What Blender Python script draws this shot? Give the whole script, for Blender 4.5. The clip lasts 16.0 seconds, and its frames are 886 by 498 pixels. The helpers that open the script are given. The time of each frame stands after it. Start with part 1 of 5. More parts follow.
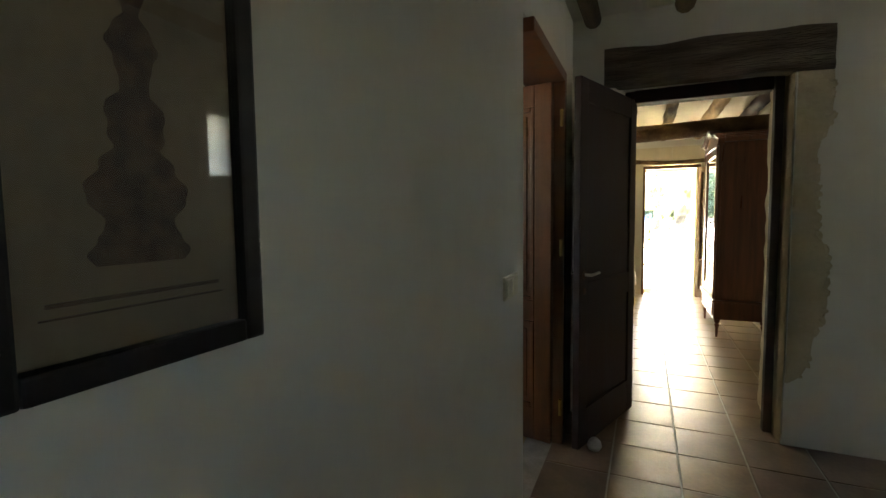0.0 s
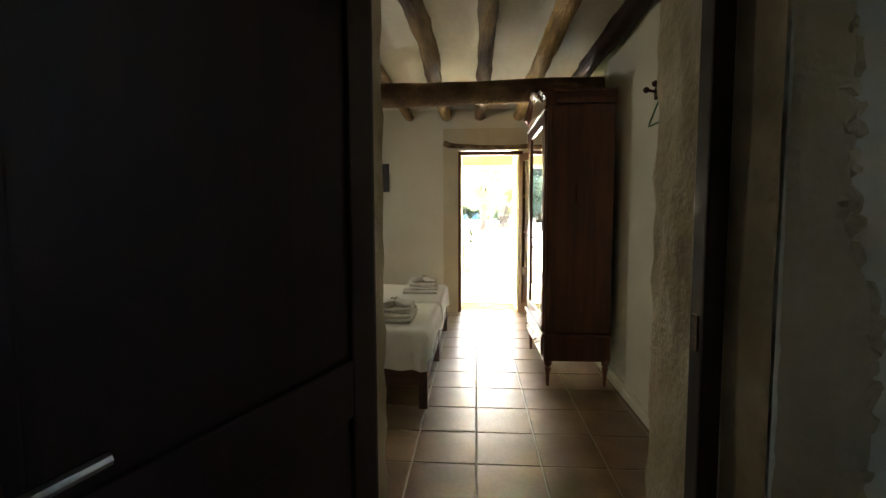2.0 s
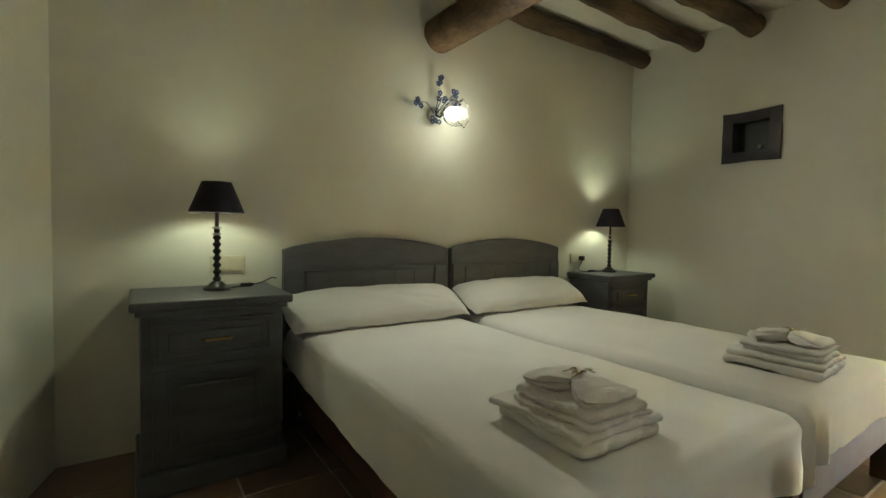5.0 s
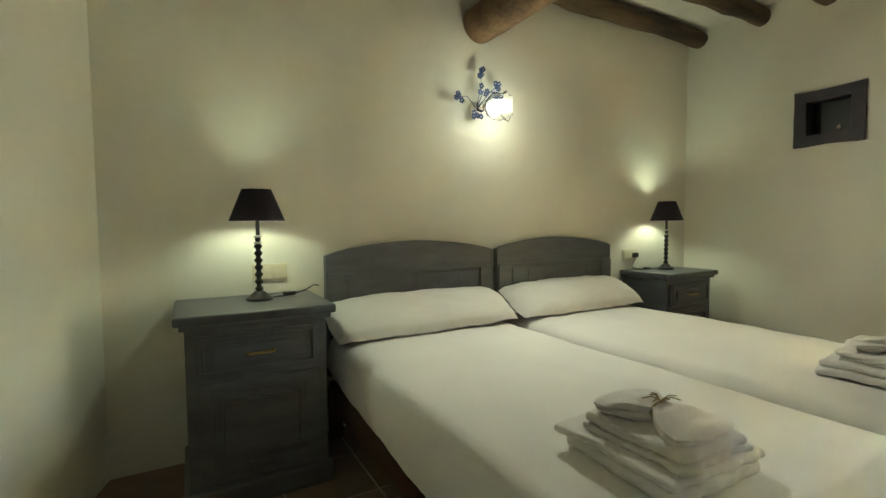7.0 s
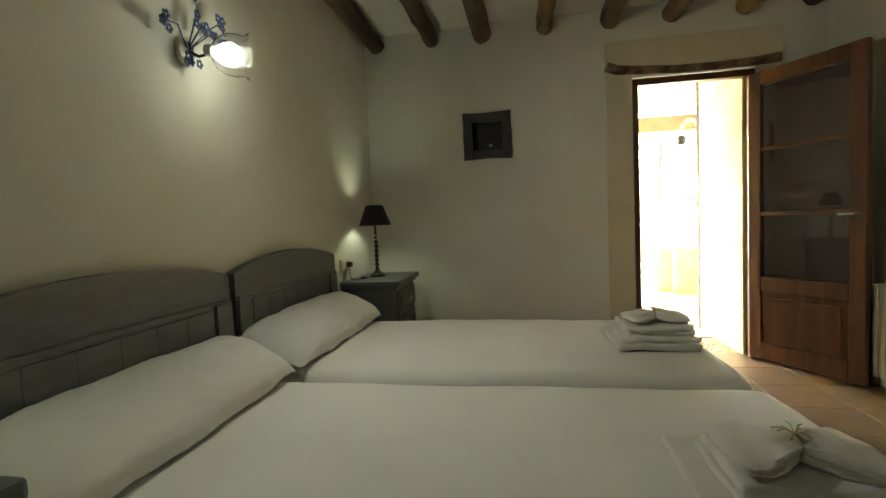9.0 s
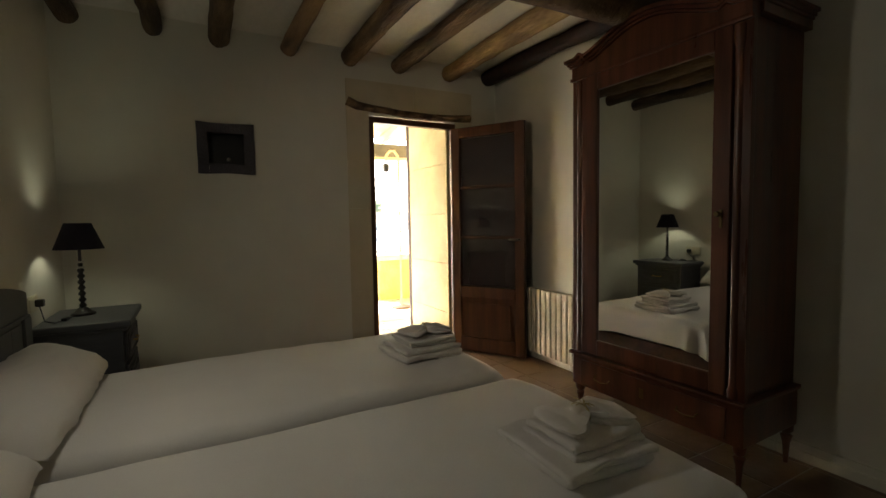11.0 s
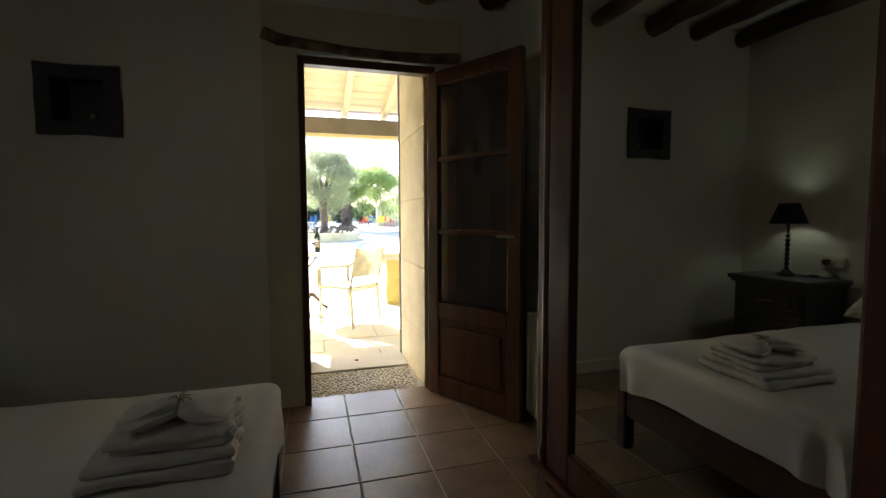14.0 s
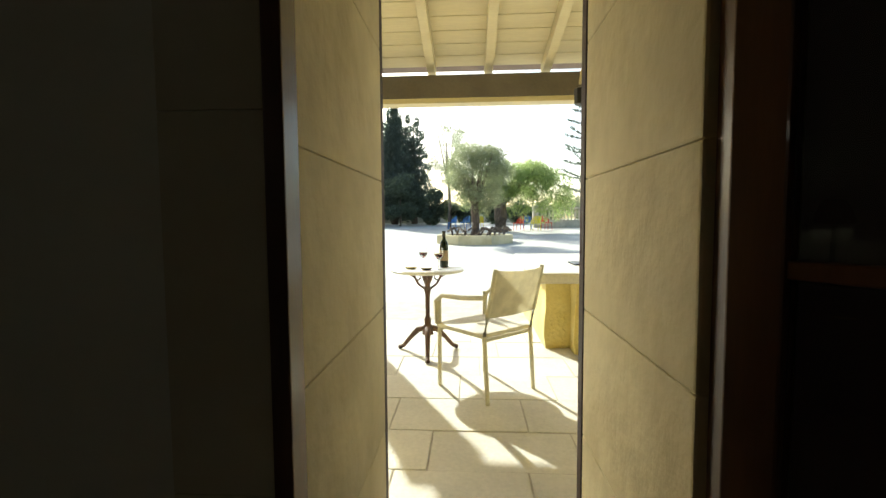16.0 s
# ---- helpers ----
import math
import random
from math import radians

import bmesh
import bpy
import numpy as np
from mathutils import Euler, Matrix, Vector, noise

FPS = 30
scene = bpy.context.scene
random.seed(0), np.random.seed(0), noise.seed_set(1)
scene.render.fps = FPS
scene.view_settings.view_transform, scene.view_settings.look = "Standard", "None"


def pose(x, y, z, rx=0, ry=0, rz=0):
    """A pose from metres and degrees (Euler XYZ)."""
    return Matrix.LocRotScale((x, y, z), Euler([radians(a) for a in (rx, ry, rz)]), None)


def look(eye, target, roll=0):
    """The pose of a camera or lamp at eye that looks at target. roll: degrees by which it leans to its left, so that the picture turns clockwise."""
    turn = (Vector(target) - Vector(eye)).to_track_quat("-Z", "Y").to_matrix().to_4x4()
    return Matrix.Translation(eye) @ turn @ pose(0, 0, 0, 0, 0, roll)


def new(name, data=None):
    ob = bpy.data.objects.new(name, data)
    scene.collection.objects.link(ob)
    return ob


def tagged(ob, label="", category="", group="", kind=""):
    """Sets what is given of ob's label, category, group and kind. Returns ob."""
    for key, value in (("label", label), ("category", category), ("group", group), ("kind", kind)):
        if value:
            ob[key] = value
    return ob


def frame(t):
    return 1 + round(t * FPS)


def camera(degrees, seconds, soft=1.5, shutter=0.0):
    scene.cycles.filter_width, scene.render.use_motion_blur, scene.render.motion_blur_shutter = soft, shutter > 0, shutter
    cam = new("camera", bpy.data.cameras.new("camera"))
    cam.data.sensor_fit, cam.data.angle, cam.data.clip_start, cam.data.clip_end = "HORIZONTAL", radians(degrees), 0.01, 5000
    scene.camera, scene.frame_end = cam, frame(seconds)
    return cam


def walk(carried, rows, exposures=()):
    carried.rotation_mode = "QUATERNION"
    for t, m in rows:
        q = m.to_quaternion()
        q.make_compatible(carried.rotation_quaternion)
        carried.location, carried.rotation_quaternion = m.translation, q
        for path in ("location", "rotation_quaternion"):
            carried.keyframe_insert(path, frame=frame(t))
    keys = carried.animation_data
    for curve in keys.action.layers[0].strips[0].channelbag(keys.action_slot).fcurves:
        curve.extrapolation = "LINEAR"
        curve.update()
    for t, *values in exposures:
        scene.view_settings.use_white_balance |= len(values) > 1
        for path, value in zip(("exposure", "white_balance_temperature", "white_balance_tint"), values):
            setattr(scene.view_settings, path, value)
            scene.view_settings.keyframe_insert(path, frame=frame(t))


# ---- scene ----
cam = camera(88.3, 16.0)
PATH = [
    (0, (2.069, -3.497, 1.3), (1.258, -1.675, 1.157), -0.7),
    (0.5, (2.082, -3.005, 1.301), (1.489, -1.101, 1.152), -0.3),
    (1, (2.14, -2.457, 1.284), (1.779, -0.496, 1.131), -0.3),
    (1.5, (2.195, -1.929, 1.27), (2.02, 0.057, 1.122), -0.3),
    (2, (2.243, -1.325, 1.248), (2.098, 0.664, 1.1), -0.2),
    (2.5, (2.32, -0.805, 1.202), (2.153, 1.183, 1.059), -0.4),
    (3, (2.328, -0.296, 1.148), (1.957, 1.665, 1.015), 0.1),
    (3.5, (2.313, 0.068, 1.079), (1.623, 1.942, 0.96), 1.4),
    (4, (2.307, 0.435, 1.047), (1.219, 2.11, 0.945), 1.9),
    (4.5, (2.355, 0.707, 1.024), (0.931, 2.109, 0.928), 1.9),
    (5, (2.431, 0.888, 1.022), (0.777, 2.008, 0.938), 1.1),
    (5.2, (2.442, 0.921, 1.024), (0.736, 1.962, 0.941), 0.7),
    (6.3, (2.36, 0.935, 1.045), (0.53, 1.745, 0.955), 0.0),
    (7.5, (2.125, 0.914, 1.06), (0.599, 2.201, 0.933), -0.8),
    (8, (1.77, 0.936, 1.041), (0.638, 2.581, 0.923), -1.1),
    (8.2, (1.634, 0.939, 1.034), (0.672, 2.69, 0.931), -1.7),
    (10.3, (0.754, 0.892, 1.175), (1.279, 2.818, 1.044), -0.8),
    (10.5, (0.721, 0.897, 1.18), (1.38, 2.781, 1.05), -0.9),
    (11, (0.717, 0.903, 1.196), (1.674, 2.655, 1.068), -1.0),
    (11.5, (0.756, 0.91, 1.193), (1.9, 2.546, 1.072), -0.7),
    (12, (0.877, 0.934, 1.178), (2.116, 2.5, 1.055), -0.7),
    (12.5, (1.112, 0.969, 1.146), (2.358, 2.528, 1.018), -1.2),
    (13, (1.47, 1.133, 1.129), (2.594, 2.782, 0.994), -0.7),
    (13.5, (1.825, 1.39, 1.125), (2.698, 3.184, 0.991), -0.6),
    (14, (2.072, 1.71, 1.121), (2.624, 3.631, 0.984), -0.2),
    (14.5, (2.178, 2.18, 1.115), (2.402, 4.154, 0.972), 0.8),
    (15, (2.3, 2.655, 1.111), (2.209, 4.649, 0.977), -0.2),
    (15.2, (2.321, 2.861, 1.116), (2.198, 4.853, 0.977), -0.4),
    (15.5, (2.34, 3.21, 1.122), (2.216, 5.20, 0.989), -0.3),
    (16, (2.36, 3.73, 1.112), (2.243, 5.72, 0.983), -0.4),
]
EXPOSURES = [
    (0, 5.55, 7200, 6), (0.5, 5.1, 7200, 5), (1, 4.5, 7000, 7), (1.5, 4.65, 6900, 6), (2, 4.9, 6500, 7), (2.5, 4.6, 6400, 7), (3, 4.25, 6350, 7), (3.5, 3.72, 6200, 5),
    (4, 3.15, 6150, 5), (4.5, 3.9, 6250, 2), (5, 5.1, 6150, -2), (6.3, 5.5, 6150, -4), (7.5, 5.72, 6150, -4), (8, 5.62, 6200, -4), (8.2, 5.5, 6200, -4),
    (10.3, 3.5, 6350, 8), (11, 3.55, 6450, 12), (12, 3.6, 6450, 13), (12.5, 3.35, 6150, 13), (13, 2.95, 5900, 13), (13.5, 2.5, 5700, 9), (14, 2.32, 5650, 9),
    (14.5, 2.05, 5650, 5), (15, 1.75, 5750, 3), (15.5, 1.35, 6100, 1), (16, 0.9, 6200, 0)]
walk(cam, [(t, look(eye, target, roll)) for t, eye, target, roll in PATH], EXPOSURES)

# ---- daylight ----
SUN_WAY = Vector((0.82, -1.66, -1.0)).normalized()      # the way the sunlight travels
world = bpy.data.worlds.new("sky")
scene.world = world
world.use_nodes = True
wn = world.node_tree
sky = wn.nodes.new("ShaderNodeTexSky")
sky.sky_type, sky.sun_disc = "NISHITA", False
sky.sun_elevation = math.asin(-SUN_WAY.z)
sky.sun_rotation = math.atan2(-SUN_WAY.x, -SUN_WAY.y)
sky.air_density, sky.dust_density = 1.0, 2.5
wn.links.new(sky.outputs[0], wn.nodes["Background"].inputs[0])
wn.nodes["Background"].inputs[1].default_value = 0.15
sun = new("sun", bpy.data.lights.new("sun", "SUN"))
sun.data.energy, sun.data.angle, sun.data.color = 5.0, radians(0.6), (1.0, 0.97, 0.89)
sun.matrix_world = Matrix.LocRotScale((0, 9, 9), SUN_WAY.to_track_quat("-Z", "Y"), None)


# ---- materials ----
def material(name, colour, rough=0.6, metal=0.0, colour2=None, scale=6.0, fine=60.0, bump=0.15, spread=0.25, dist=0.01, stretch=(1, 1, 1), coat=0.0, detail=5.0, per_piece=0.0, island=0.0, speckle=0.45):
    """A procedural surface: two colours mixed by a coarse noise, fine grain in colour and relief."""
    m = bpy.data.materials.new(name)
    m.use_nodes = True
    n, l = m.node_tree.nodes, m.node_tree.links
    b = n["Principled BSDF"]
    tc, mp = n.new("ShaderNodeTexCoord"), n.new("ShaderNodeMapping")
    mp.inputs["Scale"].default_value = stretch
    l.new(tc.outputs["Object"], mp.inputs[0])
    big, small = n.new("ShaderNodeTexNoise"), n.new("ShaderNodeTexNoise")
    big.inputs["Scale"].default_value, big.inputs["Detail"].default_value = scale, detail
    small.inputs["Scale"].default_value, small.inputs["Detail"].default_value = fine, 4.0
    l.new(mp.outputs[0], big.inputs[0]), l.new(mp.outputs[0], small.inputs[0])
    ramp = n.new("ShaderNodeValToRGB")
    c2 = colour2 or tuple(c * (1 - spread) for c in colour)
    ramp.color_ramp.elements[0].position, ramp.color_ramp.elements[1].position = 0.35, 0.65
    ramp.color_ramp.elements[0].color, ramp.color_ramp.elements[1].color = (*c2, 1), (*colour, 1)
    l.new(big.outputs["Fac"], ramp.inputs[0])
    mix = n.new("ShaderNodeMix")
    mix.data_type, mix.blend_type = "RGBA", "MULTIPLY"
    mix.inputs[0].default_value = speckle
    grain = n.new("ShaderNodeMapRange")
    grain.inputs["To Min"].default_value, grain.inputs["To Max"].default_value = 0.55, 1.25
    l.new(small.outputs["Fac"], grain.inputs[0])
    l.new(ramp.outputs[0], mix.inputs[6]), l.new(grain.outputs[0], mix.inputs[7])
    out = mix.outputs[2]
    if per_piece or island:
        hsv = n.new("ShaderNodeHueSaturation")
        var = n.new("ShaderNodeMapRange")
        amount = per_piece or island
        var.inputs["To Min"].default_value, var.inputs["To Max"].default_value = 1 - amount, 1 + amount
        if per_piece:
            l.new(n.new("ShaderNodeObjectInfo").outputs["Random"], var.inputs[0])
        else:
            l.new(n.new("ShaderNodeNewGeometry").outputs["Random Per Island"], var.inputs[0])
        l.new(var.outputs[0], hsv.inputs["Value"]), l.new(out, hsv.inputs["Color"])
        out = hsv.outputs[0]
    l.new(out, b.inputs["Base Color"])
    rr = n.new("ShaderNodeMapRange")
    rr.inputs["To Min"].default_value, rr.inputs["To Max"].default_value = max(rough - 0.12, 0.02), min(rough + 0.12, 1)
    l.new(big.outputs["Fac"], rr.inputs[0]), l.new(rr.outputs[0], b.inputs["Roughness"])
    b.inputs["Metallic"].default_value = metal
    b.inputs["Coat Weight"].default_value = coat
    if bump:
        add = n.new("ShaderNodeMath")
        add.operation = "ADD"
        l.new(big.outputs["Fac"], add.inputs[0]), l.new(small.outputs["Fac"], add.inputs[1])
        bp = n.new("ShaderNodeBump")
        bp.inputs["Strength"].default_value, bp.inputs["Distance"].default_value = bump, dist
        l.new(add.outputs[0], bp.inputs["Height"]), l.new(bp.outputs[0], b.inputs["Normal"])
    return m


def leafy(m, glow, share=0.5):
    """Lets light shine through thin leaves."""
    n, l = m.node_tree.nodes, m.node_tree.links
    tr, mx = n.new("ShaderNodeBsdfTranslucent"), n.new("ShaderNodeMixShader")
    tr.inputs["Color"].default_value, mx.inputs[0].default_value = (*glow, 1), share
    l.new(n["Principled BSDF"].outputs[0], mx.inputs[1]), l.new(tr.outputs[0], mx.inputs[2])
    l.new(mx.outputs[0], n["Material Output"].inputs["Surface"])
    return m


def plain(name, colour, rough=0.4, metal=0.0, emit=0.0, through_light=0.0):
    m = bpy.data.materials.new(name)
    m.use_nodes = True
    b = m.node_tree.nodes["Principled BSDF"]
    b.inputs["Base Color"].default_value, b.inputs["Roughness"].default_value = (*colour, 1), rough
    b.inputs["Metallic"].default_value, b.inputs["Transmission Weight"].default_value = metal, through_light
    if emit:
        b.inputs["Emission Color"].default_value, b.inputs["Emission Strength"].default_value = (*colour, 1), emit
    return m


PLASTER = material("cream_plaster", (0.81, 0.785, 0.69), 0.85, colour2=(0.735, 0.71, 0.615), scale=1.1, fine=14, bump=0.05, dist=0.008, speckle=0.07)
HALL_PLASTER = material("white_plaster", (0.79, 0.76, 0.69), 0.85, colour2=(0.73, 0.70, 0.63), scale=1.1, fine=14, bump=0.06, dist=0.008, speckle=0.10)
CEILING = material("limewashed_ceiling", (0.88, 0.845, 0.77), 0.9, colour2=(0.78, 0.735, 0.65), scale=3, fine=40, bump=0.3, stretch=(1, 0.5, 1), speckle=0.25)
STONE_EDGE = material("exposed_stone", (0.64, 0.56, 0.41), 0.9, colour2=(0.50, 0.42, 0.29), scale=4, fine=40, bump=0.35, dist=0.03)
PATCH = material("worn_tan_plaster", (0.62, 0.53, 0.38), 0.9, colour2=(0.50, 0.41, 0.28), scale=4, fine=45, bump=0.4, dist=0.012, speckle=0.3)
WORN = material("worn_brown_plaster", (0.52, 0.44, 0.32), 0.9, colour2=(0.38, 0.31, 0.21), scale=4, fine=40, bump=0.35, dist=0.01)
SANDSTONE = material("sandstone", (0.76, 0.66, 0.41), 0.8, colour2=(0.60, 0.50, 0.28), scale=2.4, fine=14, bump=0.35, dist=0.02, speckle=0.2, per_piece=0.07)
SURROUND = material("limewashed_sandstone", (0.72, 0.66, 0.50), 0.85, colour2=(0.64, 0.57, 0.41), scale=2.0, fine=14, bump=0.25, dist=0.012, speckle=0.15, per_piece=0.03)
TILE = material("terracotta_tile", (0.245, 0.162, 0.106), 0.32, colour2=(0.17, 0.108, 0.067), scale=5, fine=40, bump=0.12, dist=0.006, per_piece=0.16)
GROUT = material("cement_grout", (0.50, 0.455, 0.38), 0.9, scale=10, fine=80, bump=0.3)
BEAM = material("old_round_timber", (0.24, 0.145, 0.07), 0.75, colour2=(0.10, 0.055, 0.03), scale=5, fine=40, bump=0.7, dist=0.02, stretch=(1, 1, 1), spread=0.4)
JOIST = material("dark_round_joist", (0.27, 0.17, 0.085), 0.75, colour2=(0.055, 0.032, 0.019), scale=3.2, fine=30, bump=0.8, dist=0.02, stretch=(3, 0.5, 3), per_piece=0.45)
LINTEL = material("grey_weathered_timber", (0.20, 0.155, 0.105), 0.85, colour2=(0.075, 0.052, 0.036), scale=4, fine=30, bump=0.8, dist=0.02, stretch=(0.5, 3, 4))
PALE_JOIST = material("pale_round_joist", (0.55, 0.36, 0.15), 0.7, colour2=(0.26, 0.15, 0.06), scale=5, fine=30, bump=0.7, dist=0.02, stretch=(3, 0.7, 3))
DARK_WOOD = material("dark_varnished_wood", (0.045, 0.016, 0.010), 0.7, colour2=(0.024, 0.009, 0.006), scale=3, fine=28, bump=0.08, dist=0.004, stretch=(6, 6, 0.6))
RAIL_WOOD = material("brown_bed_rail", (0.085, 0.032, 0.017), 0.5, colour2=(0.05, 0.019, 0.011), scale=3, fine=28, bump=0.08, dist=0.004, stretch=(0.6, 6, 6))
WARD_WOOD = material("mahogany", (0.165, 0.052, 0.024), 0.32, colour2=(0.085, 0.026, 0.013), scale=3, fine=25, bump=0.06, dist=0.004, stretch=(6, 6, 0.5), coat=0.25)
LEAF_WOOD = material("near_black_wood", (0.038, 0.014, 0.011), 0.6, colour2=(0.022, 0.0085, 0.0075), scale=3, fine=28, bump=0.08, dist=0.004, stretch=(6, 6, 0.6))
DOOR_WOOD = material("brown_varnished_wood", (0.185, 0.070, 0.025), 0.40, colour2=(0.11, 0.039, 0.015), scale=3, fine=28, bump=0.08, dist=0.004, stretch=(6, 6, 0.6), coat=0.08)
GARDEN_WOOD = material("red_brown_varnish", (0.135, 0.050, 0.018), 0.40, colour2=(0.078, 0.028, 0.011), scale=3, fine=28, bump=0.08, dist=0.004, stretch=(6, 6, 0.6), coat=0.08)
BLUE_WOOD = material("slate_blue_paint", (0.118, 0.120, 0.134), 0.42, colour2=(0.088, 0.089, 0.100), scale=4, fine=30, bump=0.12, dist=0.004, stretch=(1, 1, 6))
SHEET = material("white_cotton_sheet", (0.83, 0.81, 0.78), 0.9, colour2=(0.79, 0.77, 0.74), speckle=0.15, scale=3, fine=220, bump=0.12, dist=0.004)
TOWEL = material("white_terry_towel", (0.80, 0.77, 0.74), 0.95, colour2=(0.73, 0.70, 0.67), scale=12, fine=350, bump=0.4, dist=0.004, speckle=0.25)
TWINE = material("dried_sprig", (0.50, 0.42, 0.22), 0.8, scale=40, fine=200)
SHADE = material("plum_cloth", (0.028, 0.022, 0.036), 0.9, scale=20, fine=400, bump=0.2, dist=0.002)
SHADE_IN = plain("shade_lining", (0.78, 0.76, 0.70), 0.9)
BLACK_WOOD = material("black_turned_wood", (0.020, 0.015, 0.014), 0.35, scale=10, fine=60, bump=0.05)
SILVER = plain("worn_silver", (0.62, 0.58, 0.52), 0.35, 1.0)
BRASS = plain("brass", (0.62, 0.43, 0.16), 0.32, 1.0)
OLD_BRASS = plain("tarnished_brass", (0.20, 0.135, 0.065), 0.45, 1.0)
IRON = material("rusted_cast_iron", (0.16, 0.085, 0.05), 0.65, 0.4, colour2=(0.08, 0.05, 0.035), scale=20, fine=120, bump=0.4, dist=0.004)
MIRROR = plain("mirror_silver", (0.90, 0.91, 0.88), 0.015, 1.0)
GLASS = plain("glass", (1, 1, 1), 0.02, 0.0, 0.0, 1.0)
PLASTIC = plain("ivory_plastic", (0.72, 0.66, 0.50), 0.4)
BLACK = plain("black_plastic", (0.015, 0.015, 0.017), 0.4)
RADIATOR = material("cream_enamel", (0.84, 0.79, 0.64), 0.35, scale=5, fine=100, bump=0.03)
BLUE_METAL = material("blue_painted_metal", (0.05, 0.07, 0.17), 0.45, 0.3, scale=30, fine=100, bump=0.1)
NICHE_STONE = material("dark_grey_niche_paint", (0.085, 0.075, 0.092), 0.75, colour2=(0.058, 0.052, 0.064), scale=9, fine=60, bump=0.4)
PAVING = material("pale_limestone_paving", (0.65, 0.61, 0.525), 0.85, colour2=(0.565, 0.53, 0.45), scale=2.5, fine=50, bump=0.3, per_piece=0.08)
PEBBLE = material("grey_pebbles", (0.58, 0.54, 0.47), 0.55, colour2=(0.46, 0.42, 0.36), scale=8, fine=60, bump=0.1, island=0.2)
GRAVEL = material("pale_gravel_ground", (0.60, 0.565, 0.49), 0.95, colour2=(0.52, 0.48, 0.41), scale=0.6, fine=9, bump=0.3)
PORCH = material("cream_boards", (0.70, 0.62, 0.40), 0.7, colour2=(0.64, 0.55, 0.33), scale=2, fine=40, bump=0.1, stretch=(0.3, 3, 3))
PORCH_BEAM = material("brown_painted_beam", (0.165, 0.142, 0.122), 0.6, scale=3, fine=40, bump=0.1)
OCHRE = material("ochre_render", (0.68, 0.56, 0.22), 0.85, colour2=(0.58, 0.46, 0.15), scale=4, fine=30, bump=0.6, dist=0.02)
RATTAN = material("ivory_woven_rattan", (0.66, 0.61, 0.46), 0.6, scale=10, fine=160, bump=0.7, dist=0.006)
MARBLE = material("white_marble", (0.80, 0.78, 0.74), 0.25, colour2=(0.66, 0.65, 0.63), scale=4, fine=20, bump=0.0)
BOTTLE = plain("dark_green_bottle", (0.012, 0.02, 0.012), 0.12)
WINE = plain("red_wine", (0.08, 0.004, 0.008), 0.1)
BARK = material("grey_bark", (0.20, 0.15, 0.11), 0.9, colour2=(0.11, 0.08, 0.06), scale=6, fine=30, bump=0.9, dist=0.03, stretch=(3, 3, 0.7))
OLIVE = leafy(material("olive_leaves", (0.27, 0.285, 0.185), 0.55, colour2=(0.20, 0.215, 0.13), scale=3, fine=20, bump=0, island=0.35), (0.36, 0.39, 0.20))
PEPPER = leafy(material("bright_leaves", (0.19, 0.255, 0.075), 0.5, colour2=(0.135, 0.185, 0.05), scale=2, fine=20, bump=0, island=0.35), (0.50, 0.60, 0.22))
CYPRESS = leafy(material("cypress_leaves", (0.12, 0.14, 0.115), 0.6, colour2=(0.085, 0.10, 0.08), scale=2, fine=20, bump=0, island=0.4), (0.15, 0.19, 0.14))
SHRUB = leafy(material("shrub_leaves", (0.10, 0.12, 0.085), 0.55, colour2=(0.07, 0.085, 0.058), scale=2, fine=20, bump=0, island=0.4), (0.15, 0.19, 0.11))
BALUSTER = material("cream_balustrade_stone", (0.62, 0.55, 0.42), 0.85, scale=4, fine=30, bump=0.2)
CHAIR_COLOURS = {c: plain(c + "_plastic", v, 0.45) for c, v in dict(red=(0.55, 0.05, 0.03), blue=(0.08, 0.22, 0.50), yellow=(0.62, 0.55, 0.03)).items()}
PAPER = material("aged_print_paper", (0.37, 0.28, 0.175), 0.7, colour2=(0.30, 0.225, 0.14), scale=4, fine=80, bump=0.02)
PRINT_INK = material("brown_print_ink", (0.18, 0.11, 0.07), 0.7, colour2=(0.08, 0.045, 0.03), scale=45, fine=90, bump=0.02)
GREEN_METAL = plain("green_hanger_metal", (0.03, 0.13, 0.06), 0.4, 0.2)


# ---- mesh helpers ----
def box(bm, x0, x1, y0, y1, z0, z1, m=None):
    c = Matrix.Translation(((x0 + x1) / 2, (y0 + y1) / 2, (z0 + z1) / 2)) @ Matrix.Diagonal((abs(x1 - x0), abs(y1 - y0), abs(z1 - z0), 1))
    return bmesh.ops.create_cube(bm, size=1, matrix=(m @ c) if m else c)["verts"]


def boxes(*dims, bevel=0.0):
    bm = bmesh.new()
    for d in dims:
        box(bm, *d)
    if bevel:
        bmesh.ops.bevel(bm, geom=bm.edges[:], offset=bevel, segments=2, affect="EDGES", profile=0.6)
    return bm


def lathe(profile, steps=24, m=None, bm=None):
    """A turned solid from (radius, height) pairs round z."""
    bm = bm or bmesh.new()
    m = m or Matrix()
    rings = []
    for r, z in profile:
        rings.append([bm.verts.new(m @ Vector((r * math.cos(a), r * math.sin(a), z))) for a in (2 * math.pi * i / steps for i in range(steps))])
    for a, b in zip(rings, rings[1:]):
        for i in range(steps):
            bm.faces.new((a[i], a[(i + 1) % steps], b[(i + 1) % steps], b[i]))
    bm.faces.new(rings[0][::-1]), bm.faces.new(rings[-1])
    return bm


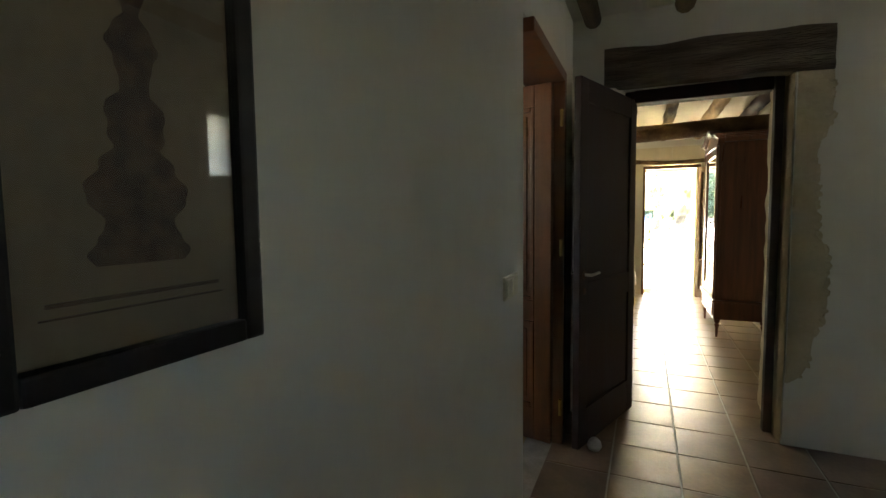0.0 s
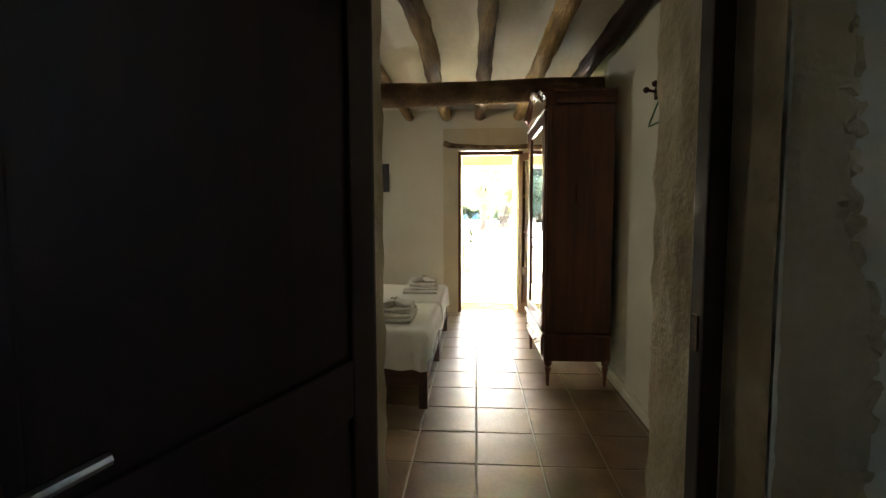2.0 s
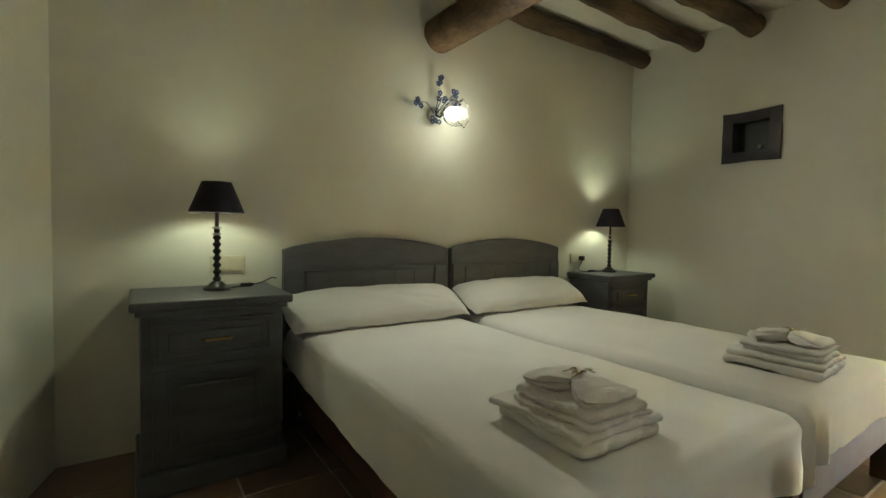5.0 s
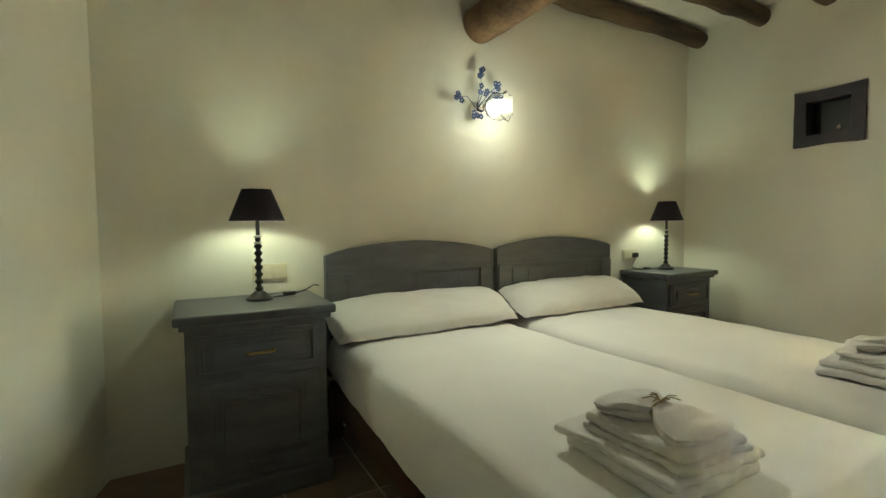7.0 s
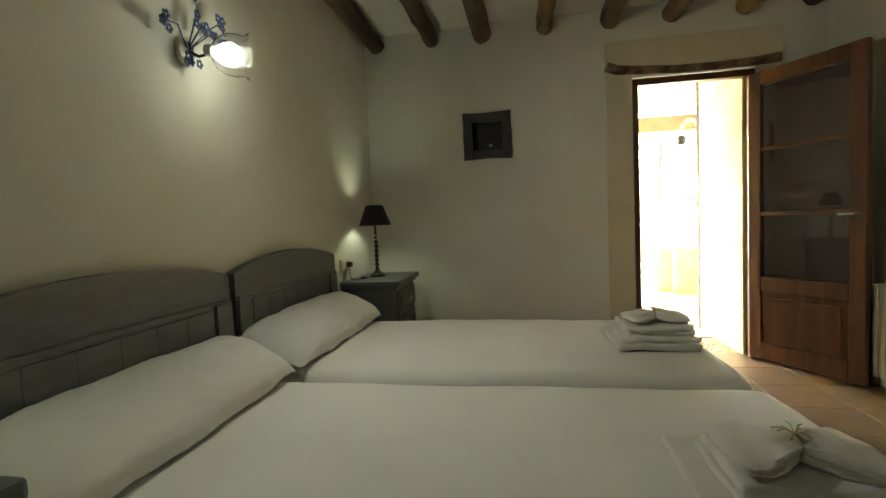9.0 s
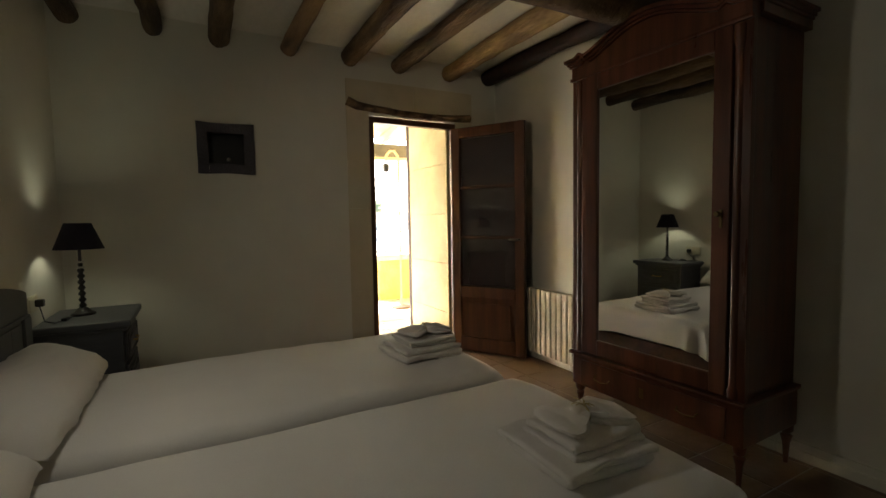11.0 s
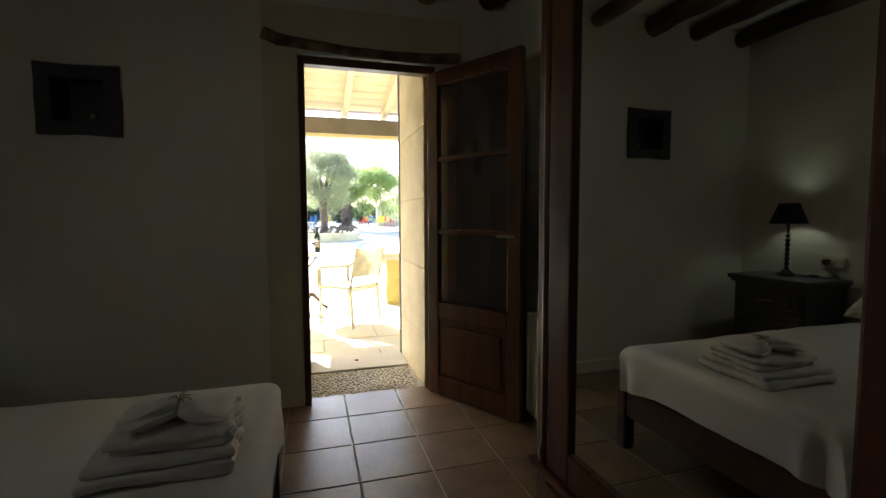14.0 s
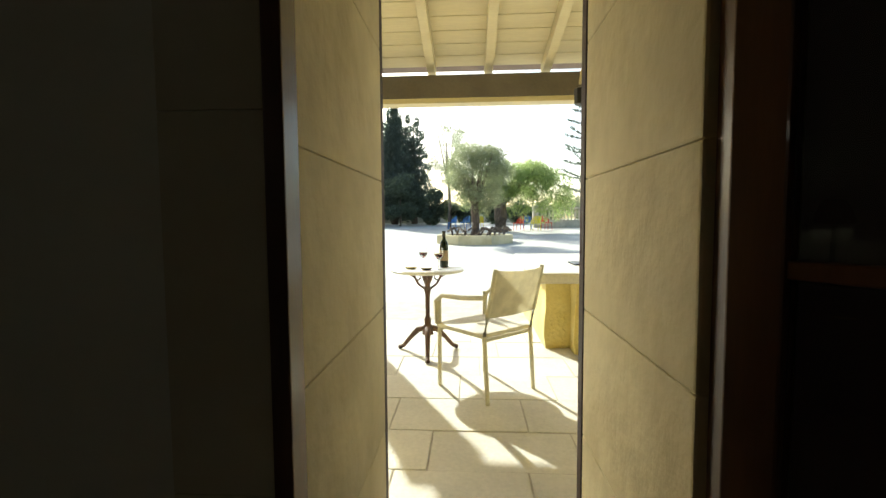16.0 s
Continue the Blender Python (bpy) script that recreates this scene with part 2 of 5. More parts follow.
def tube(points, radius, steps=10, bm=None, taper=None):
    """A round bar along a line of points; radius may be a list."""
    bm = bm or bmesh.new()
    pts = [Vector(p) for p in points]
    radii = radius if isinstance(radius, (list, tuple)) else [radius] * len(pts)
    rings, up = [], Vector((0, 0, 1))
    for i, p in enumerate(pts):
        d = (pts[min(i + 1, len(pts) - 1)] - pts[max(i - 1, 0)]).normalized()
        side = d.cross(up)
        side = side.normalized() if side.length > 1e-3 else Vector((1, 0, 0))
        top = side.cross(d)
        rings.append([bm.verts.new(p + radii[i] * (math.cos(a) * side + math.sin(a) * top)) for a in (2 * math.pi * k / steps for k in range(steps))])
    for a, b in zip(rings, rings[1:]):
        for i in range(steps):
            bm.faces.new((a[i], a[(i + 1) % steps], b[(i + 1) % steps], b[i]))
    bm.faces.new(rings[0][::-1]), bm.faces.new(rings[-1])
    return bm


def mesh_of(name, bm, mat, smooth=False):
    bmesh.ops.recalc_face_normals(bm, faces=bm.faces[:])
    me = bpy.data.meshes.new(name)
    bm.to_mesh(me)
    bm.free()
    me.materials.append(mat)
    if smooth:
        me.polygons.foreach_set("use_smooth", [True] * len(me.polygons))
        me.set_sharp_from_angle(angle=radians(40))
    return me


def part(name, bm, mat, parent=None, label="", smooth=False, at=None):
    ob = new(name, mesh_of(name, bm, mat, smooth))
    if parent:
        ob.parent = parent
    if at is not None:
        ob.matrix_basis = at
    return tagged(ob, label)


def thing(name, at, label, category, group="", kind=""):
    e = new(name)
    e.empty_display_size = 0.1
    e.matrix_basis = at if isinstance(at, Matrix) else Matrix.Translation(at)
    return tagged(e, label, category, group, kind)


def setting(name, bm, mat, label, smooth=False):
    return tagged(part(name, bm, mat, None, label, smooth), kind="structure")


def roughen(bm, amount, size, seed=0.0):
    for v in bm.verts:
        p = v.co * size + Vector((seed, seed * 2, seed * 3))
        v.co += amount * noise.noise_vector(p)


def slab_grid(bm, o, u, v, nu, nv):
    """A grid sheet from o along u and v."""
    o, u, v = Vector(o), Vector(u), Vector(v)
    vs = [[bm.verts.new(o + u * (i / nu) + v * (j / nv)) for j in range(nv + 1)] for i in range(nu + 1)]
    for i in range(nu):
        for j in range(nv):
            bm.faces.new((vs[i][j], vs[i + 1][j], vs[i + 1][j + 1], vs[i][j + 1]))
    return vs


# ---- the shell of the house ----
CEIL, HALL_CEIL = 2.56, 2.50

setting("wall_west", boxes((-0.5, 0, 0.61, 5.42, 0, 2.8)), PLASTER, "cream plastered wall behind the beds")
setting("wall_east", boxes((3.27, 3.6, 0.15, 5.42, 0, 2.8)), PLASTER, "cream plastered wall behind the wardrobe")
wall_n = setting("wall_north", boxes(
    (0, 0.82, 4.5, 5.42, 0, 2.8), (0.82, 1.08, 4.5, 5.42, 0, 1.60), (0.82, 1.08, 4.5, 5.42, 1.84, 2.8), (0.82, 1.08, 4.75, 5.42, 1.60, 1.84),
    (1.08, 1.98, 4.5, 5.42, 0, 2.8), (2.83, 3.27, 4.5, 5.42, 0, 2.8), (1.98, 2.83, 4.5, 4.57, 2.06, 2.8), (1.98, 2.83, 4.57, 5.42, 2.36, 2.8)), PLASTER, "thick cream plastered outer wall with a garden door")


def prism(points, z0, z1):
    bm = bmesh.new()
    low, top = [bm.verts.new((x, y, z0)) for x, y in points], [bm.verts.new((x, y, z1)) for x, y in points]
    bm.faces.new(low[::-1]), bm.faces.new(top)
    for i in range(len(points)):
        j = (i + 1) % len(points)
        bm.faces.new((low[i], low[j], top[j], top[i]))
    return bm


setting("wall_south_west", prism([(-0.5, -0.47), (1.88, -0.47), (1.93, -0.29), (1.93, 0.10), (0.0, 0.61), (-0.5, 0.61)], 0, 2.8), PLASTER, "thick slanting plastered wall beside the bedroom door")
setting("wall_south_east", prism([(2.815, 0.15), (2.805, -0.06), (2.770, -0.20), (2.770, -0.335), (2.785, -0.47), (3.9, -0.47), (3.9, 0.15)], 0, 2.8), HALL_PLASTER, "thick plastered wall with a crumbling stone edge")
setting("wall_south_head", prism([(1.88, -0.47), (2.785, -0.47), (2.770, -0.335), (2.770, -0.20), (2.805, -0.06), (2.815, 0.15), (1.93, 0.10), (1.93, -0.29)], 2.08, 2.8), HALL_PLASTER, "plastered wall over the bedroom door")
setting("wall_hall_west", boxes((1.45, 1.63, -5, -1.74, 0, 2.8), (1.45, 1.63, -0.88, -0.47, 0, 2.8), (1.45, 1.63, -1.74, -0.88, 2.07, 2.8)), HALL_PLASTER, "off-white plastered hall wall with a doorway")
setting("wall_hall_east", boxes((3.9, 4.2, -5, -4.4, 0, 2.8), (3.9, 4.2, -4.1, -1.3, 0, 2.8), (3.9, 4.2, -1.12, 0.15, 0, 2.8), (3.9, 4.2, -4.4, -4.1, 0, 1.55), (3.9, 4.2, -4.4, -4.1, 1.9, 2.8), (3.9, 4.2, -1.3, -1.12, 0, 1.6), (3.9, 4.2, -1.3, -1.12, 2.0, 2.8)), HALL_PLASTER, "off-white plastered hall wall with a window")
# the opening here is unseen, added to brighten the wall round the bedroom door
setting("wall_hall_south", boxes((-0.8, 3.2, -5.3, -5, 0, 2.8), (3.37, 4.2, -5.3, -5, 0, 2.8), (3.2, 3.37, -5.3, -5, 0, 1.4), (3.2, 3.37, -5.3, -5, 1.75, 2.8)), HALL_PLASTER, "off-white plastered end wall of the hall with an added light opening")
setting("wall_bath_west", boxes((-0.8, -0.5, -5, -1.95, 0, 2.8), (-0.8, -0.5, -1.5, 0.61, 0, 2.8), (-0.8, -0.5, -1.95, -1.5, 0, 1.5), (-0.8, -0.5, -1.95, -1.5, 2.0, 2.8)), HALL_PLASTER, "white bathroom wall with a window")
setting("wall_bath_south", boxes((-0.5, 1.45, -3.1, -2.9, 0, 2.8)), HALL_PLASTER, "white bathroom partition wall")

bm = boxes((-0.5, 3.6, 0.0, 5.42, CEIL, CEIL + 0.1))
setting("ceiling", bm, CEILING, "limewashed ceiling between old round joists")
setting("ceiling_hall", boxes((-0.8, 4.2, -5.3, -0.0, HALL_CEIL, HALL_CEIL + 0.06)), HALL_PLASTER, "white hall ceiling")
setting("roof_slab", boxes((-0.8, 4.2, -5.3, 5.42, 2.8, 2.95)), HALL_PLASTER, "flat roof slab over the rooms")

# round joists run from the entry to the garden wall over one thick beam
rng = random.Random(4)
for i, (x, r) in enumerate(((0.10, 0.055), (0.54, 0.052), (0.94, 0.062), (1.40, 0.050), (1.86, 0.062), (2.30, 0.056), (2.77, 0.064), (3.18, 0.060))):
    pts, rad = [], []
    for k in range(43):
        y = 0.05 + k * (4.47 / 42)
        pts.append((x + 0.018 * noise.noise((i * 7.3, y * 0.7, 0)) * 2, y, 2.475 + r * 0.25 + 0.012 * noise.noise((i * 3.1, y * 0.9, 5))))
        rad.append(r * (1 + 0.16 * noise.noise((i, y * 1.3, 9))))
    bm = tube(pts, [q * 1.12 for q in rad], 14)
    roughen(bm, 0.012, 5, i)
    roughen(bm, 0.007, 16, i + 40)
    tagged(part("ceiling_joist", bm, {6: PALE_JOIST, 7: DARK_WOOD}.get(i, JOIST), None, {6: "pale orange-brown round ceiling joist", 7: "dark squared ceiling joist along the wall"}.get(i, "old round dark wooden ceiling joist with bark marks"), True), category="joist", group="ceiling joists")
for i, x in enumerate((1.75, 2.25, 2.75, 3.25, 3.7)):
    bm = tube([(x, -5 + k * 0.45, HALL_CEIL - 0.02 + 0.01 * noise.noise((x, k, 0))) for k in range(11)], 0.055, 10)
    roughen(bm, 0.008, 8, 20 + i)
    tagged(part("ceiling_joist", bm, JOIST, None, "old round dark wooden joist under the hall ceiling", True), category="joist", group="hall joists")
pts = [(-0.02 + k * 3.30 / 16, 2.475 + 0.11 * k / 16, 2.228 + 0.045 * k / 16 + 0.010 * math.sin(k * 0.5)) for k in range(17)]
bm = tube(pts, [0.108 - 0.0010 * k + 0.006 * noise.noise((k * 0.6, 0, 0)) for k in range(17)], 20)
roughen(bm, 0.010, 5, 3)
tagged(part("ceiling_beam", bm, BEAM, None, "thick round wooden main beam under the joists", True), category="beam")

# ---- bedroom doorway: crumbling stone, frame, dark leaf ----
def rough_patch(name, outline_fn, y, z0, z1, label, depth=0.03, steps=46, seed=0):
    """A proud ragged patch of bare stone on a wall that faces -y; outline_fn gives its x range at a height."""
    bm = bmesh.new()
    rows = []
    for k in range(steps + 1):
        z = z0 + (z1 - z0) * k / steps
        a, b = outline_fn(z)
        row = []
        for j in range(9):
            x = a + (b - a) * j / 8
            edge = 0.0 if j in (0, 8) else 1.0
            row.append(bm.verts.new((x, y + 0.002 - edge * depth * (0.55 + 0.42 * noise.noise((x * 14, z * 11, seed)) + 0.12 * noise.noise((x * 45, z * 40, seed)))  , z)))
        rows.append(row)
    for a, b in zip(rows, rows[1:]):
        for j in range(8):
            bm.faces.new((a[j], a[j + 1], b[j + 1], b[j]))
    return setting(name, bm, PATCH, label, True)


EDGE = ((0.355, 2.80), (0.40, 2.86), (0.47, 2.892), (0.62, 2.91), (0.70, 2.945), (0.80, 2.965), (1.10, 2.955), (1.18, 2.906), (1.66, 2.893), (1.73, 2.93), (1.80, 2.955), (2.30, 2.945))


def edge_of_patch(z):
    for (z0, x0), (z1, x1) in zip(EDGE, EDGE[1:]):
        if z <= z1:
            return x0 + (x1 - x0) * (z - z0) / (z1 - z0) + 0.008 * noise.noise((0, z * 9, 4)) + 0.004 * noise.noise((0, z * 30, 2))
    return EDGE[-1][1]


rough_patch("trim_stone_edge", lambda z: (2.788 - 0.03 * max(0.0, 0.42 - z), edge_of_patch(z)), -0.47, 0.357, 2.06, "worn tan plaster and bare stone beside the doorway", depth=0.020, steps=110, seed=2)
# broken stones along the outer rim of the patch
rs = random.Random(21)
bm = bmesh.new()
z = 0.40
while z < 2.0:
    h = rs.uniform(0.02, 0.055)
    if rs.random() < 0.75:
        x = edge_of_patch(z) - 0.012
        bmesh.ops.create_icosphere(bm, subdivisions=2, radius=1, matrix=pose(x, -0.470, z, rs.uniform(-20, 20), rs.uniform(-30, 30), 0) @ Matrix.Diagonal((rs.uniform(0.012, 0.028), 0.009, h * 0.7, 1)))
    z += h
roughen(bm, 0.009, 45, 4)
roughen(bm, 0.006, 110, 9)
setting("trim_rim_stones", bm, STONE_EDGE, "small broken stones along the edge of worn plaster", True)
# hewn timber lintel set flush in the wall
bm = boxes((1.82, 2.94, -0.492, -0.40, 2.062, 2.275))
bmesh.ops.subdivide_edges(bm, edges=bm.edges[:], cuts=14, use_grid_fill=True)
for v in bm.verts:
    v.co.z += 0.022 * noise.noise((v.co.x * 3, 0, 1.5 if v.co.z > 2.17 else 7.5)) - 0.03 * (v.co.x - 2.38)
    v.co.y += 0.010 * noise.noise((v.co.x * 4, v.co.z * 26, 3)) + 0.006 * noise.noise((v.co.x * 20, v.co.z * 60, 5))
setting("trim_lintel", bm, LINTEL, "weathered hewn timber lintel over the doorway", True)
# ragged inner edges of the passage
for x, sgn, name in ((1.93, 1, "trim_reveal_west"), (2.795, -1, "trim_reveal_east")):
    bm = bmesh.new()
    slab_grid(bm, (x + sgn * 0.004, -0.168, 0.0), (0, 0.298, 0), (0, 0, 2.08), 10, 60)
    for v in bm.verts:
        n_ = noise.noise((v.co.y * 16, v.co.z * 10, x))
        v.co.x += sgn * (0.010 + 0.014 * n_) + (0.05 * max(v.co.y + 0.05, 0) if sgn < 0 else 0)
        v.co.y += 0.015 * noise.noise((v.co.z * 9, x, 2)) * (v.co.y > 0.1)
    setting(name, bm, STONE_EDGE, "rough bare stone edge inside the doorway", True)

# worn brown plaster on the narrow return towards the hall
bm = bmesh.new()
slab_grid(bm, (2.768, -0.338, 0.0), (0.014, -0.130, 0), (0, 0, 2.06), 10, 60)
for v in bm.verts:
    v.co.x -= 0.003 + 0.005 * noise.noise((v.co.y * 9, v.co.z * 5, 7))
setting("trim_splay", bm, WORN, "worn brownish plaster inside the doorway", True)

d1 = thing("door_1", (0, 0, 0), "open dark wooden bedroom door in a dark frame", "door", kind="structure")
part("door_frame", boxes((1.932, 1.985, -0.28, -0.17, 0, 2.078), (2.722, 2.767, -0.335, -0.275, 0, 2.078), (1.985, 2.722, -0.30, -0.19, 1.998, 2.078), bevel=0.006), DARK_WOOD, d1)
part("strike_plate", boxes((2.7185, 2.7225, -0.318, -0.292, 0.95, 1.03), bevel=0.001), IRON, d1, "worn metal strike plate")
LEAF1 = Matrix.Translation((1.985, -0.26, 0.0)) @ Matrix.Rotation(math.atan2(-0.72, -0.25), 4, "Z") @ Matrix.Diagonal((0.94, 1, 1, 1))
leaf = part("door_leaf", boxes((0, 0.10, -0.02, 0.02, 0.01, 2.02), (0.72, 0.82, -0.02, 0.02, 0.01, 2.02), (0.10, 0.72, -0.02, 0.02, 1.90, 2.02), (0.10, 0.72, -0.02, 0.02, 0.01, 0.22), (0.10, 0.72, -0.02, 0.02, 0.80, 0.93), (0.10, 0.72, -0.010, 0.010, 0.22, 1.90), bevel=0.005), LEAF_WOOD, d1, at=LEAF1)
for s in (1, -1):
    part("door_handle", tube([(0.765, 0, 0.975), (0.765, s * 0.055, 0.975), (0.75, s * 0.06, 0.975), (0.66, s * 0.06, 0.980)], 0.008, 8), SILVER, d1, "worn metal lever handle", True, at=LEAF1)
    part("rosette", lathe([(0.020, 0), (0.024, 0.002), (0.022, 0.008)], 16, Matrix.Translation((0.765, s * 0.019, 0.975)) @ Matrix.Rotation(-s * math.pi / 2, 4, "X")), IRON, d1, at=LEAF1)
    part("keyhole_rosette", lathe([(0.018, 0), (0.020, 0.002), (0.018, 0.006)], 16, Matrix.Translation((0.765, s * 0.019, 0.885)) @ Matrix.Rotation(-s * math.pi / 2, 4, "X")), IRON, d1, at=LEAF1)
bm = lathe([(0.002, 0.0), (0.028, 0.004), (0.036, 0.02), (0.030, 0.04), (0.016, 0.055), (0.002, 0.06)], 18)
tagged(part("door_stop", bm, SHEET, None, "small white door stop on the floor tiles", True, at=Matrix.Translation((1.83, -0.93, 0.0)) @ Matrix.Diagonal((1.1, 1.1, 1.2, 1))), category="door stop")

d2 = thing("door_2", (0, 0, 0), "open brown panelled door to the bathroom", "door", kind="structure")
part("door_frame", boxes((1.44, 1.66, -0.94, -0.885, 0, 2.07), (1.44, 1.50, -1.74, -1.685, 0, 2.07), (1.44, 1.66, -1.685, -0.94, 2.015, 2.07), bevel=0.005), DOOR_WOOD, d2)
LEAF2 = Matrix.Translation((1.60, -0.965, 0.0)) @ Matrix.Rotation(math.atan2(0.14, -0.68), 4, "Z")
part("door_leaf", boxes((0, 0.10, -0.02, 0.02, 0.01, 2.01), (0.62, 0.72, -0.02, 0.02, 0.01, 2.01), (0.10, 0.62, -0.02, 0.02, 1.89, 2.01), (0.10, 0.62, -0.02, 0.02, 0.01, 0.20), (0.10, 0.62, -0.02, 0.02, 0.70, 0.82), bevel=0.006), DOOR_WOOD, d2, at=LEAF2)
for z0, z1 in ((0.20, 0.70), (0.82, 1.89)):
    part("door_panel", boxes((0.10, 0.62, -0.007, 0.007, z0, z1)), DOOR_WOOD, d2, at=LEAF2)
    for y0, y1 in ((0.007, 0.019), (-0.019, -0.007)):
        part("raised_field", boxes((0.145, 0.575, y0, y1, z0 + 0.045, z1 - 0.045), bevel=0.0055), DOOR_WOOD, d2, at=LEAF2)
    for x0, x1, a, b in ((0.10, 0.122, z0, z1), (0.598, 0.62, z0, z1), (0.122, 0.598, z0, z0 + 0.022), (0.122, 0.598, z1 - 0.022, z1)):
        part("moulding", boxes((x0, x1, -0.024, 0.024, a, b), bevel=0.006), DOOR_WOOD, d2, at=LEAF2)
for z in (0.22, 1.12, 1.82):
    part("hinge", lathe([(0.008, z - 0.045), (0.009, z + 0.045)], 10, Matrix.Translation((1.645, -0.957, 0))), BRASS, d2, "brass hinge")

for s_ in (1, -1):
    part("door_handle", tube([(0.675, s_ * 0.018, 1.05), (0.675, s_ * 0.055, 1.05), (0.66, s_ * 0.06, 1.05), (0.57, s_ * 0.06, 1.052)], 0.008, 8), BRASS, d2, "brass lever handle", True, at=LEAF2)

# ---- floors ----
setting("floor", boxes((1.45, 4.0, -5.1, -0.47, -0.06, -0.0035), (-0.05, 3.6, -0.47, 4.56, -0.06, -0.0035)), GROUT, "cement bed of the tiled floor")
setting("floor_bath", boxes((-0.5, 1.45, -5.0, -0.47, -0.06, -0.002)), material("yellow_stone_floor", (0.48, 0.33, 0.14), 0.4, scale=4, fine=50), "yellowish stone bathroom floor")

# ---- the garden door ----
d3 = thing("door_3", (0, 0, 0), "open brown wooden garden door with three panes", "door", kind="structure")
part("door_frame", boxes((2.015, 2.05, 4.485, 4.555, 0, 2.045), (2.785, 2.82, 4.485, 4.555, 0, 2.045), (2.05, 2.785, 4.485, 4.555, 1.998, 2.045), bevel=0.004), GARDEN_WOOD, d3)
LEAF3 = Matrix.Translation((2.79, 4.50, 0.0)) @ Matrix.Rotation(math.atan2(-0.60, 0.35), 4, "Z")
part("door_leaf", boxes((0, 0.085, -0.02, 0.02, 0.015, 2.0), (0.605, 0.69, -0.02, 0.02, 0.015, 2.0), (0.085, 0.605, -0.02, 0.02, 1.91, 2.0), (0.085, 0.605, -0.02, 0.02, 0.015, 0.14), (0.085, 0.605, -0.02, 0.02, 0.50, 0.60), bevel=0.005), GARDEN_WOOD, d3, at=LEAF3)
for z in (1.035, 1.475):
    part("glazing_bar", boxes((0.085, 0.605, -0.016, 0.016, z - 0.014, z + 0.014), bevel=0.004), GARDEN_WOOD, d3, at=LEAF3)
bm = boxes((0.085, 0.605, -0.008, 0.008, 0.14, 0.50))
box(bm, 0.13, 0.56, -0.015, 0.015, 0.185, 0.455)
part("door_panel", bm, GARDEN_WOOD, d3, at=LEAF3)
for z0, z1 in ((0.60, 1.021), (1.049, 1.461), (1.489, 1.91)):
    p = part("pane", boxes((0.085, 0.605, -0.003, 0.001, z0, z1)), GLASS, d3, at=LEAF3)
    p.visible_shadow = False
part("shutter_board", boxes((0.09, 0.60, 0.010, 0.018, 0.605, 1.905)), LEAF_WOOD, d3, "dark shutter board behind the panes", at=LEAF3)
part("door_handle", tube([(0.65, -0.02, 1.02), (0.65, -0.06, 1.02), (0.57, -0.062, 1.02)], 0.008, 8), SILVER, d3, smooth=True, at=LEAF3)
part("outer_frame", boxes((2.012, 2.042, 5.37, 5.43, 0, 2.33), (2.762, 2.792, 5.37, 5.43, 0, 2.33), (2.042, 2.762, 5.37, 5.43, 2.30, 2.33), bevel=0.003), DARK_WOOD, d3)

# irregular dark lintel and sandstone surround on the room side
bm = tube([(1.83 + k * 1.15 / 14, 4.495, 2.125 - 0.035 * math.sin(k / 14 * 2.6) + (0.03 if k == 0 else 0)) for k in range(15)], [0.036 - 0.010 * math.sin(k / 14 * 3) for k in range(15)], 10)
roughen(bm, 0.008, 7, 2)
setting("trim_garden_lintel", bm, JOIST, "thin crooked dark wooden lintel over the garden door", True)
COURSE = 0.46
for side, x0, x1 in (("west", 1.982, 2.045), ("east", 2.765, 2.828)):
    reveal = thing("trim_reveal_stones_" + side, (0, 0, 0), "yellow sandstone blocks lining the garden door", "stone lining", kind="structure")
    z, k = 0.0, 0
    for top in (0.33, 0.79, 1.25, 1.71, 2.34):
        bm = boxes((x0, x1, 4.56, 5.368, z + 0.0005, top - 0.0005), bevel=0.007)
        part("stone_block", bm, SANDSTONE, reveal)
        z = top
surround = thing("trim_garden_door_surround", (0, 0, 0), "pale sandstone surround of the garden door", "stone surround", kind="structure")
for a, b in ((0.0, 0.62), (0.62, 1.3), (1.3, 2.09)):
    part("stone_block", boxes((1.825, 2.012, 4.4945, 4.5035, a + 0.001, b - 0.001), bevel=0.002), SURROUND, surround)
    part("stone_block", boxes((2.824, 3.0, 4.4945, 4.5035, a + 0.001, b - 0.001), bevel=0.002), SURROUND, surround)
part("stone_block", boxes((1.825, 2.42, 4.4945, 4.5035, 2.092, 2.33), bevel=0.002), SURROUND, surround)
part("stone_block", boxes((2.424, 3.0, 4.4945, 4.5035, 2.092, 2.33), bevel=0.002), SURROUND, surround)
setting("trim_door_head", boxes((2.046, 2.764, 4.575, 5.368, 2.34, 2.358)), SANDSTONE, "sandstone head of the deep garden doorway")

# small niche with a dark frame
bm = bmesh.new()
for a in ((0.765, 0.835, 1.545, 1.90), (1.065, 1.135, 1.545, 1.90), (0.835, 1.065, 1.545, 1.612), (0.835, 1.065, 1.832, 1.90)):
    box(bm, a[0], a[1], 4.478, 4.505, a[2], a[3])
bmesh.ops.subdivide_edges(bm, edges=bm.edges[:], cuts=3, use_grid_fill=True)
roughen(bm, 0.009, 6, 1)
n1 = thing("window_1", (0, 0, 0), "small deep niche window with a dark grey frame", "window", kind="structure")
part("window_frame", bm, NICHE_STONE, n1, "uneven dark grey painted stone frame")
part("shutter_board", boxes((0.822, 1.078, 4.60, 4.62, 1.602, 1.838)), BLACK, n1, "dark closed inner shutter")
